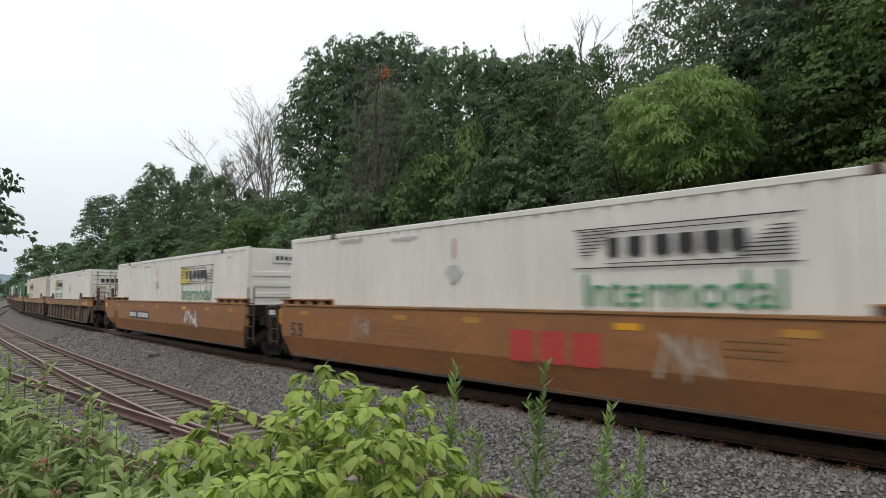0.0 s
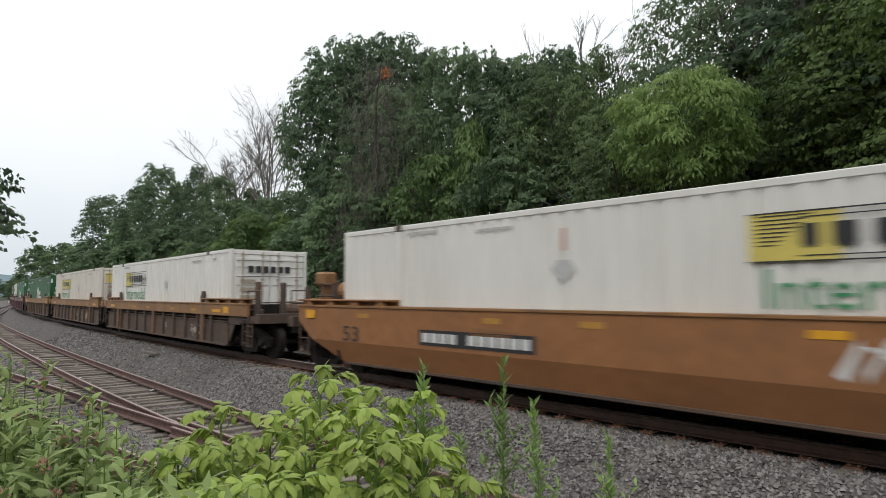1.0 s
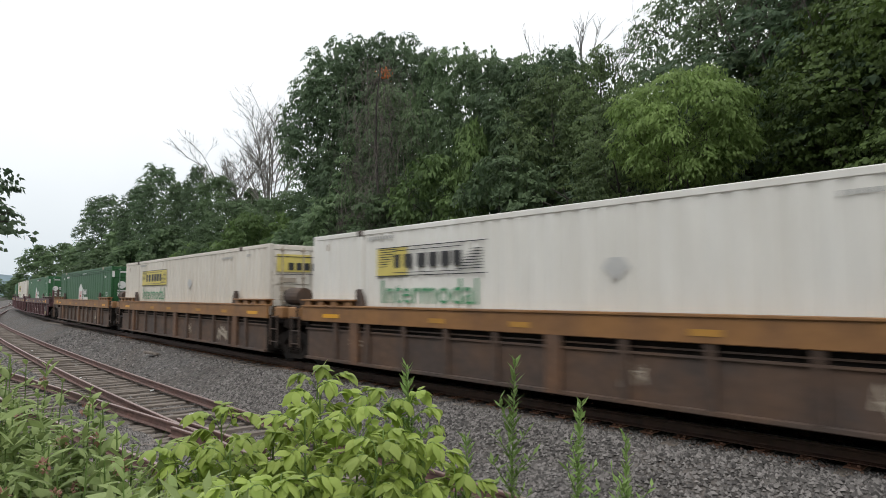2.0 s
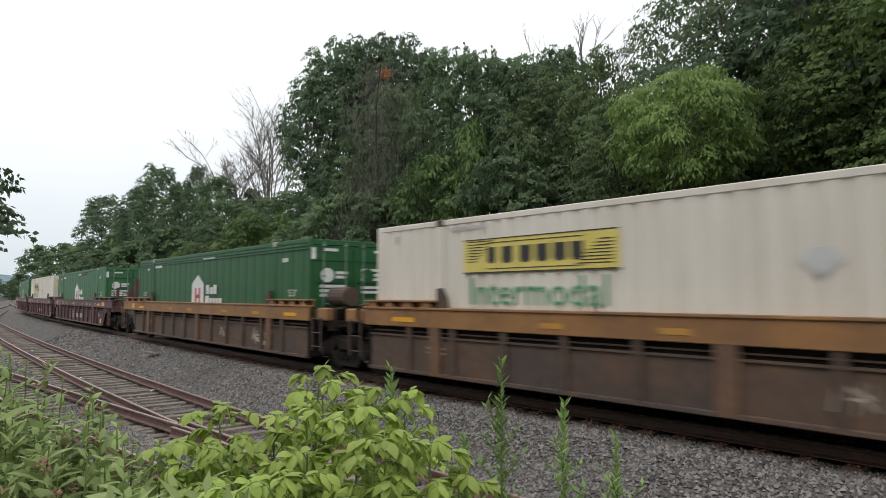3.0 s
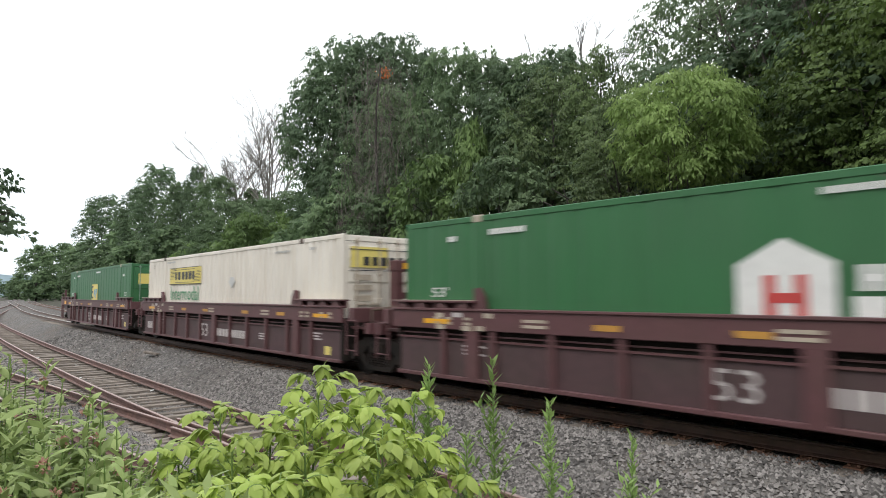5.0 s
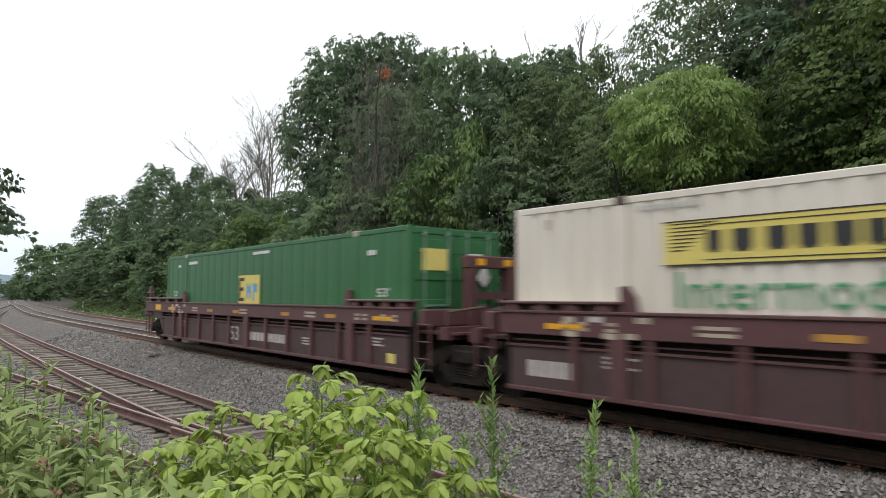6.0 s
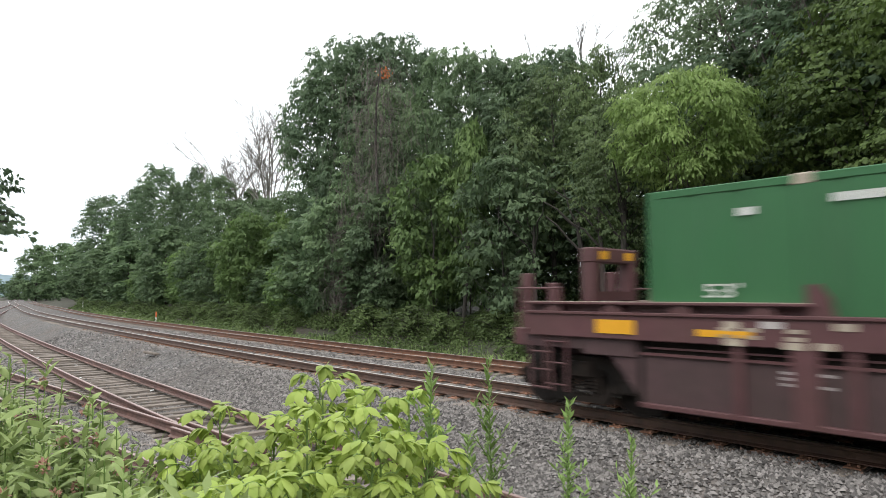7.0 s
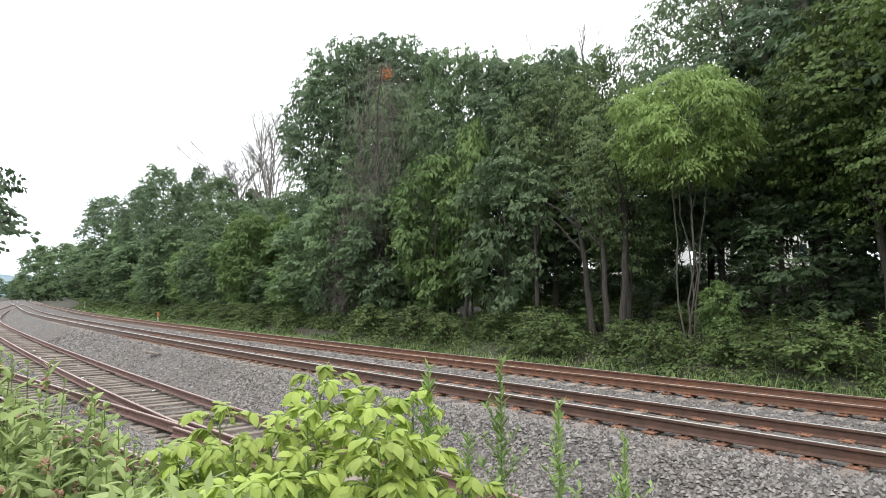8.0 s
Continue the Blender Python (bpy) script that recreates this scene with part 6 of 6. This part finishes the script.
def sapling(label, x, y, ztop, seed, material, leaflet=0.078, spread=0.17, count=40):
    """A young shoot with drooping compound leaves."""
    rs, rnd = np.random.RandomState(seed), random.Random(seed)
    z0 = float(ground_z(x, y))
    h = ztop - z0
    top = tagged(new("sapling"), label, "plant", group="saplings by the siding")
    bm = bmesh.new()
    bend = Vector((rnd.uniform(-.15, .15), rnd.uniform(-.15, .15), 0))
    pos, out, ln = [], [], []

    def stem(k):
        return bend * k + Vector((0, 0, h * k))

    limb(bm, stem(0), stem(1), 0.013, 0.004, rnd, 0.004, 6, 6)
    for i in range(count):
        k = 1 - 0.62 * (i / count) ** 0.9
        az = i * 2.4 + rnd.uniform(-.4, .4)
        reach = spread * (0.45 + 0.55 * min(1, i / 4)) * rnd.uniform(0.75, 1.2)
        a = stem(k)
        rise = reach * (0.75 if i > 3 else 1.3)
        prev = a
        for j in range(1, 8):
            u = j / 7
            c = a + Vector((math.cos(az) * reach * u, math.sin(az) * reach * u, rise * (u - 0.62 * u * u) * 1.5))
            rod(bm, prev, c, 0.0028, 0.0022, 4)
            w = (c - prev).normalized()
            prev = c
            if j >= 2:
                sd = w.cross(Vector((0, 0, 1))).normalized()
                for q in (-1, 1):
                    pos.append(c)
                    out.append(sd * q * 0.85 + w * 0.75 + Vector((0, 0, rnd.uniform(-0.95, -0.15))))
                    ln.append(leaflet * (0.55 + 0.45 * u) * rnd.uniform(0.8, 1.15))
        pos.append(prev)
        out.append(w + Vector((0, 0, -0.45)))
        ln.append(leaflet * 1.15)
    part("stem", bm, L_STALK, top)
    ln = np.array(ln)
    v, f = leaf_blades(rs, np.array(pos), np.array(out), ln, ln * 0.56, 0.42)
    ob = new("leaves", leaf_mesh("leaves", v, f, material))
    ob.parent = top
    base = pose(x, y, z0)
    top.matrix_basis = base
    a, b = rnd.uniform(-0.6, 0.6), rnd.uniform(0.3, 1.2)
    SWAYING.append((top, base, [(t, a * math.sin(t * 2.1 + seed), b * math.sin(t * 1.7 + seed * 1.3)) for t in (0, 1, 2, 3, 4, 5, 6, 7, 8)]))
    return top


def leaf_blades(rs, pos, out, length, width, noise_=0.22):
    """Large leaves with a midrib fold and a drooping point: eight triangles each."""
    n = len(pos)
    d = unit(out + rs.normal(0, noise_, (n, 3)))
    side = unit(np.cross(d, np.array([0, 0, 1.0]) + rs.normal(0, 0.25, (n, 3))))
    up = np.cross(side, d)
    L, W = np.asarray(length)[:, None], np.asarray(width)[:, None]
    rows = []
    for k, w, dz in ((0.0, 0.05, 0.0), (0.28, 0.85, 0.02), (0.55, 1.0, -0.04), (0.8, 0.6, -0.16), (1.0, 0.02, -0.34)):
        c = pos + d * L * k + up * L * dz
        rows += [c + side * W * 0.5 * w - up * W * 0.12 * w, c, c - side * W * 0.5 * w - up * W * 0.12 * w]
    v = np.stack(rows, 1)
    f = []
    for r in range(4):
        for c in range(2):
            a = r * 3 + c
            f += [(a, a + 1, a + 4), (a, a + 4, a + 3)]
    f = np.array(f)
    return v.reshape(-1, 3), (f[None] + (np.arange(n) * 15)[:, None, None]).reshape(-1, 3)


def weed(label, x, y, ztop, seed, material, name="weed", leaf=0.155, ratio=0.33, pairs=17, lift=0.6):
    """An upright stalk with pairs of lance-shaped leaves."""
    rs, rnd = np.random.RandomState(seed), random.Random(seed)
    z0 = float(ground_z(x, y))
    h = ztop - z0
    top = tagged(new(name), label, "plant", group="weeds by the siding")
    bm = bmesh.new()
    bend = Vector((rnd.uniform(-.12, .12), rnd.uniform(-.12, .12), 0))
    pos, out, ln = [], [], []
    limb(bm, (0, 0, 0), bend + Vector((0, 0, h)), 0.009, 0.003, rnd, 0.004, 6, 6)
    for i in range(pairs):
        k = 1 - 0.7 * i / pairs
        az = i * 1.57 + rnd.uniform(-.3, .3)
        for q in (0, math.pi):
            pos.append(bend * k + Vector((0, 0, h * k)))
            up = lift * (1.6 if i < 3 else 1.0)
            out.append(Vector((math.cos(az + q), math.sin(az + q), up)))
            ln.append(leaf * (0.5 + 0.5 * min(1, i / 3)) * rnd.uniform(0.6, 1.25))
    part("stem", bm, L_STALK, top)
    ln = np.array(ln)
    v, f = leaf_blades(rs, np.array(pos), np.array(out), ln, ln * ratio, 0.32)
    ob = new("leaves", leaf_mesh("leaves", v, f, material))
    ob.parent = top
    if seed % 4 == 0:
        # a faded flower cluster below the tip
        n = 34
        d = unit(rs.normal(0, 1, (n, 3)) + np.array([0, 0, 0.3]))
        c = np.array(bend * 0.95) + np.array([0.03, -0.02, h * 0.94])
        v, f = leaf_arrays(rs, c + d * 0.022, d, 0.022, 0.016, 0.2, 0.3)
        head = new("flower_head", leaf_mesh("flower_head", v, f, L_FLOWER))
        head.parent = top
        head["label"] = "dusty pink fading flower cluster"
    top.matrix_basis = pose(x, y, z0)
    return top


def stalk(label, x, y, ztop, seed, sway):
    """A tall feathery stalk with many narrow leaves and side shoots."""
    rs, rnd = np.random.RandomState(seed), random.Random(seed)
    z0 = float(ground_z(x, y))
    h = ztop - z0
    top = tagged(new("tall_weed_stalk"), label, "plant", group="tall stalks by the siding")
    bm = bmesh.new()
    pos, out, ln = [], [], []
    rod(bm, (0, 0, 0), (0, 0, h), 0.006, 0.002, 6)
    for i in range(230):
        k = 0.30 + 0.70 * (i / 230)
        az = i * 2.39996
        reach = 0.02 + 0.030 * (1 - k)
        pos.append(Vector((0, 0, h * k)))
        out.append(Vector((math.cos(az), math.sin(az), 0.75 + 0.9 * k)))
        ln.append(0.085 * (1.25 - 0.6 * k) * rnd.uniform(0.7, 1.25))
    for i in range(20):
        k = 0.45 + 0.42 * i / 20
        az = i * 2.2 + rnd.uniform(-.3, .3)
        a = Vector((0, 0, h * k))
        b = a + Vector((math.cos(az) * 0.12, math.sin(az) * 0.12, 0.16)) * rnd.uniform(0.7, 1.2)
        rod(bm, a, b, 0.003, 0.002, 4)
        for j in range(12):
            u = (j + 1) / 12
            pos.append(a.lerp(b, u))
            q = j * 2.4
            out.append(Vector((math.cos(q), math.sin(q), 0.8)))
            ln.append(0.06 * rnd.uniform(0.8, 1.3))
    part("stem", bm, L_STALK, top)
    ln = np.array(ln)
    v, f = leaf_arrays(rs, np.array(pos), np.array(out), ln, ln * 0.28, 0.0, 0.25)
    ob = new("leaves", leaf_mesh("leaves", v, f, L_STALK))
    ob.parent = top
    base = pose(x, y, z0, 0, 0, 47.4)
    top.matrix_basis = base
    SWAYING.append((top, base, [(t, 0.6 * math.sin(t * 2.3 + seed), a) for t, a in sway]))
    return top


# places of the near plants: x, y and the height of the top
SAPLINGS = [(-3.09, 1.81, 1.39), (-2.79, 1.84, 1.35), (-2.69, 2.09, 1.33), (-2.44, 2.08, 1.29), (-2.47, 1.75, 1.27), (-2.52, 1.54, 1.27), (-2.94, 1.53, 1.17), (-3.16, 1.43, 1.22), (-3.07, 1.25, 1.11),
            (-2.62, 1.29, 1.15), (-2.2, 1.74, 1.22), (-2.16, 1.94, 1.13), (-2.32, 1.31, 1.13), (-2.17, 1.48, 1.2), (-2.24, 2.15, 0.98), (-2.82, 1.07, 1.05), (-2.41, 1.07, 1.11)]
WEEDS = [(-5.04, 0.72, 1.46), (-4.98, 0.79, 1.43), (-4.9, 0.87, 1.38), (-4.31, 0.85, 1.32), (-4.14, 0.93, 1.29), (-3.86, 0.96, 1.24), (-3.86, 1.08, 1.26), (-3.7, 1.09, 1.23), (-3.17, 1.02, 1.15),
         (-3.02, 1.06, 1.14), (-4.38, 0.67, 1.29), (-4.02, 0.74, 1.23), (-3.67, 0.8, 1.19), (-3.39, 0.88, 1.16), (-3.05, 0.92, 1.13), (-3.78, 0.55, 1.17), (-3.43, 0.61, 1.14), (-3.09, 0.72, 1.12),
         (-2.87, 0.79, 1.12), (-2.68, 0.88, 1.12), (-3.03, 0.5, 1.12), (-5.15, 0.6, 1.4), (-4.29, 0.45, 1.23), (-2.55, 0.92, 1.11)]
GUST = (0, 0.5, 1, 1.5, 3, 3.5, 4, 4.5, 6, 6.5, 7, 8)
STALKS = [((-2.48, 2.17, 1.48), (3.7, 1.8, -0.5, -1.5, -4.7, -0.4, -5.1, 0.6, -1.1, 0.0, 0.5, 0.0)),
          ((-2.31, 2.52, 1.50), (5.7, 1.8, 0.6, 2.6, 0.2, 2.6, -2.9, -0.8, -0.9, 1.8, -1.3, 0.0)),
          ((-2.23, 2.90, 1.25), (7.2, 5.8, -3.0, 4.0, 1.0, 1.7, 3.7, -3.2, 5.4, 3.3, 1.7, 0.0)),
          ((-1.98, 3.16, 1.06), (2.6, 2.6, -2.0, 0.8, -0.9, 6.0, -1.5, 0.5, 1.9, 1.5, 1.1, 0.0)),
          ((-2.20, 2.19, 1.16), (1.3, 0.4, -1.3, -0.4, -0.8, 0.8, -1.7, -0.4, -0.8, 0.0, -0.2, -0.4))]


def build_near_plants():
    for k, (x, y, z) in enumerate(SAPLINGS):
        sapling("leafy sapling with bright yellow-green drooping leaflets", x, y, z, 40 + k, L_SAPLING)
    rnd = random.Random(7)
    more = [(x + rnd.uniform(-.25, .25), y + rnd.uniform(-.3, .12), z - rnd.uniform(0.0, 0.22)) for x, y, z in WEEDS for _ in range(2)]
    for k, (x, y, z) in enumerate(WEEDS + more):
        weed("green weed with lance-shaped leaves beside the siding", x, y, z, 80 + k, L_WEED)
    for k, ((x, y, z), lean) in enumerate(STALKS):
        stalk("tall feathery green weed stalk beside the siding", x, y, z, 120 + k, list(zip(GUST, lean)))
    rs = np.random.RandomState(33)
    n = 5200
    x = rs.uniform(-6.5, -1.2, n)
    y = 0.2 + 0.6 * rs.normal(0, 1, n)
    p = np.stack([x, y, ground_z(x, y)], -1)
    ln = rs.uniform(0.5, 1.15, n)
    v, f = leaf_arrays(rs, p, np.tile([0, 0, 1.0], (n, 1)), ln, 0.014, 0, 0.22)
    tagged(new("long_grass", leaf_mesh("long_grass", v, f, L_GRASS)), "long green grass among the near weeds", "grass", kind="stuff")
    n = 11000
    x = rs.uniform(-7.5, -1.6, n)
    y = 0.2 + 0.55 * rs.normal(0, 1, n) + 0.25 * np.sin(x * 2.1)
    z = ground_z(x, y) + rs.rand(n) ** 0.7 * (1.25 + 0.35 * np.sin(x * 3.3 + y * 2.0))
    v, f = leaf_arrays(rs, np.stack([x, y, z], -1), rs.normal(0, 1, (n, 3)) + np.array([0, 0, 0.5]), 0.105, 0.036, 0.1, 0.4)
    tagged(new("weed_thicket", leaf_mesh("weed_thicket", v, f, L_WEED)), "thicket of small weed leaves beside the siding", "weeds", kind="stuff")


def build_house(x, y, turn, wide, label):
    top = tagged(new("house"), label, "house")
    z0 = float(ground_z(x, y))
    wall = part("wall", made((-wide / 2, wide / 2, 0, 7, -1, 5.2)), M_SIDING, top, "white clapboard wall")
    bm = bmesh.new()
    v = [bm.verts.new((x_, y_, z_)) for x_ in (-wide / 2, wide / 2) for y_, z_ in ((-0.004, 0.0), (-0.03, 0.0), (-0.012, 0.195), (-0.004, 0.195))]
    for q in ((3, 2, 1, 0), (4, 5, 6, 7), (0, 1, 5, 4), (1, 2, 6, 5), (2, 3, 7, 6)):
        bm.faces.new([v[i] for i in q])
    board = part("clapboard", bm, M_SIDING, wall)
    for i in range(1, 26):
        share("clapboard", board.data, wall, pose(0, 0, i * 0.2))
    bm = bmesh.new()
    prism(bm, [(-wide / 2 - 0.4, 5.2), (wide / 2 + 0.4, 5.2), (0, 7.6)], -0.4, 7.4)
    bmesh.ops.recalc_face_normals(bm, faces=bm.faces)
    part("roof", bm, M_ROOF, top)
    for k in range(3):
        for z in (0.9, 3.2):
            c = -wide / 3 + k * wide / 3
            w = part("window", made((c - 0.55, c + 0.55, -0.09, -0.03, z - 0.05, z + 1.35)), M_SIDING, top)
            part("pane", made((c - 0.45, c + 0.45, -0.10, -0.092, z + 0.05, z + 0.62), (c - 0.45, c + 0.45, -0.10, -0.092, z + 0.68, z + 1.25)), M_GLASS, w, "dark glass panes")
    top.matrix_basis = pose(x, y, z0, 0, 0, turn)


def build_small_things():
    # orange and white marker by the far track
    top = tagged(new("marker_post"), "white marker post with an orange flag plate", "post")
    bm = bmesh.new()
    rod(bm, (0, 0, -0.2), (0, 0, 0.75), 0.10, 0.10, 10)
    part("post", bm, M_DECAL, top)
    bm = made((-0.16, 0.16, -0.05, 0.05, 0.75, 1.55, 0.02))
    part("plate", bm, mat("orange_plate", (0.62, 0.13, 0.03), 0.6, grain=0.1), top, "orange marker plate")
    top.matrix_basis = pose(-63.5, 21.4, float(ground_z(-63.5, 21.4))) @ Matrix.Diagonal((0.62, 0.62, 0.62, 1))
    top = tagged(new("marker_post"), "thin white marker post by the far track", "post")
    bm = bmesh.new()
    rod(bm, (0, 0, -0.2), (0, 0, 1.3), 0.09, 0.07, 8)
    part("post", bm, M_DECAL, top)
    top.matrix_basis = pose(-128, 30.5, float(ground_z(-128, 30.5)))
    # litter between the siding's rails
    bm = bmesh.new()
    rod(bm, (-0.09, 0, 0), (0.07, 0, 0), 0.035, 0.035, 14)
    rod(bm, (0.07, 0, 0), (0.12, 0, 0), 0.035, 0.015, 14)
    ob = part("plastic_bottle", bm, M_DECAL)
    tagged(ob, "crushed white plastic bottle lying on the sleepers", "bottle")
    ob.matrix_basis = pose(-14.0, 5.55, SIDING_DROP - 0.16, 0, 8, 50)
    ob = part("wood_block", made((-0.28, 0.28, -0.10, 0.10, -0.05, 0.06, 0.02)), M_TIE)
    tagged(ob, "splintered block of sleeper wood", "wood block")
    ob.matrix_basis = pose(-13.6, 5.72, SIDING_DROP - 0.12, 5, 6, 35)
    ob = part("wood_block", made((-0.45, 0.4, -0.07, 0.08, -0.04, 0.05, 0.02)), M_TIE)
    tagged(ob, "old plank lying on the ballast", "plank")
    ob.matrix_basis = pose(-24.4, 9.0 - 0.9, -0.26, 0, 3, 12)
    rs = np.random.RandomState(3)
    for k in range(6):
        x, y, _ = on_line(-14 - k * 4.2, -4.3 + rs.uniform(-0.5, 0.6))
        ob = part("litter_scrap", made((-0.05, 0.05, -0.03, 0.03, -0.01, 0.012, 0.004)), M_DECAL)
        tagged(ob, "small pale scrap of litter on the siding", "litter")
        ob.matrix_basis = pose(x, y, SIDING_DROP - 0.14, rs.uniform(-20, 20), rs.uniform(-20, 20), rs.uniform(0, 180))
    # a rise in the far distance; its pale blue colour holds the haze
    hv, hf = [], []
    for i in range(60):
        a = radians(-100 + i * 1.6)
        h = 46 + 14 * noise.noise((i * 0.22, 0, 0)) + 6 * noise.noise((i * 0.7, 2, 0))
        for r, z in ((1500, -3), (1650, h), (2100, h * 0.6)):
            hv.append((math.sin(a) * r, math.cos(a) * r, z))
    for i in range(59):
        for j in range(2):
            hf.append((i * 3 + j, i * 3 + 3 + j, i * 3 + 4 + j, i * 3 + 1 + j))
    hill = mat("haze_tinted_hill", (0.16, 0.22, 0.25), 1.0, grain=0.15, grain_scale=0.02, stain=(0.12, 0.17, 0.18), stain_scale=0.01)
    tagged(sheet("distant_hill", hv, hf, hill, smooth=True), "distant wooded hill with blue-green haze in its colour", "hill", kind="structure")


build_forest()
build_undergrowth()
build_near_plants()
build_house(-20.0, 50.5, 14, 9, "white clapboard house behind the trees")
build_house(-31.5, 52.5, 20, 8, "white clapboard house behind the trees")
build_small_things()
build_stones()
build_tracks()
motions()
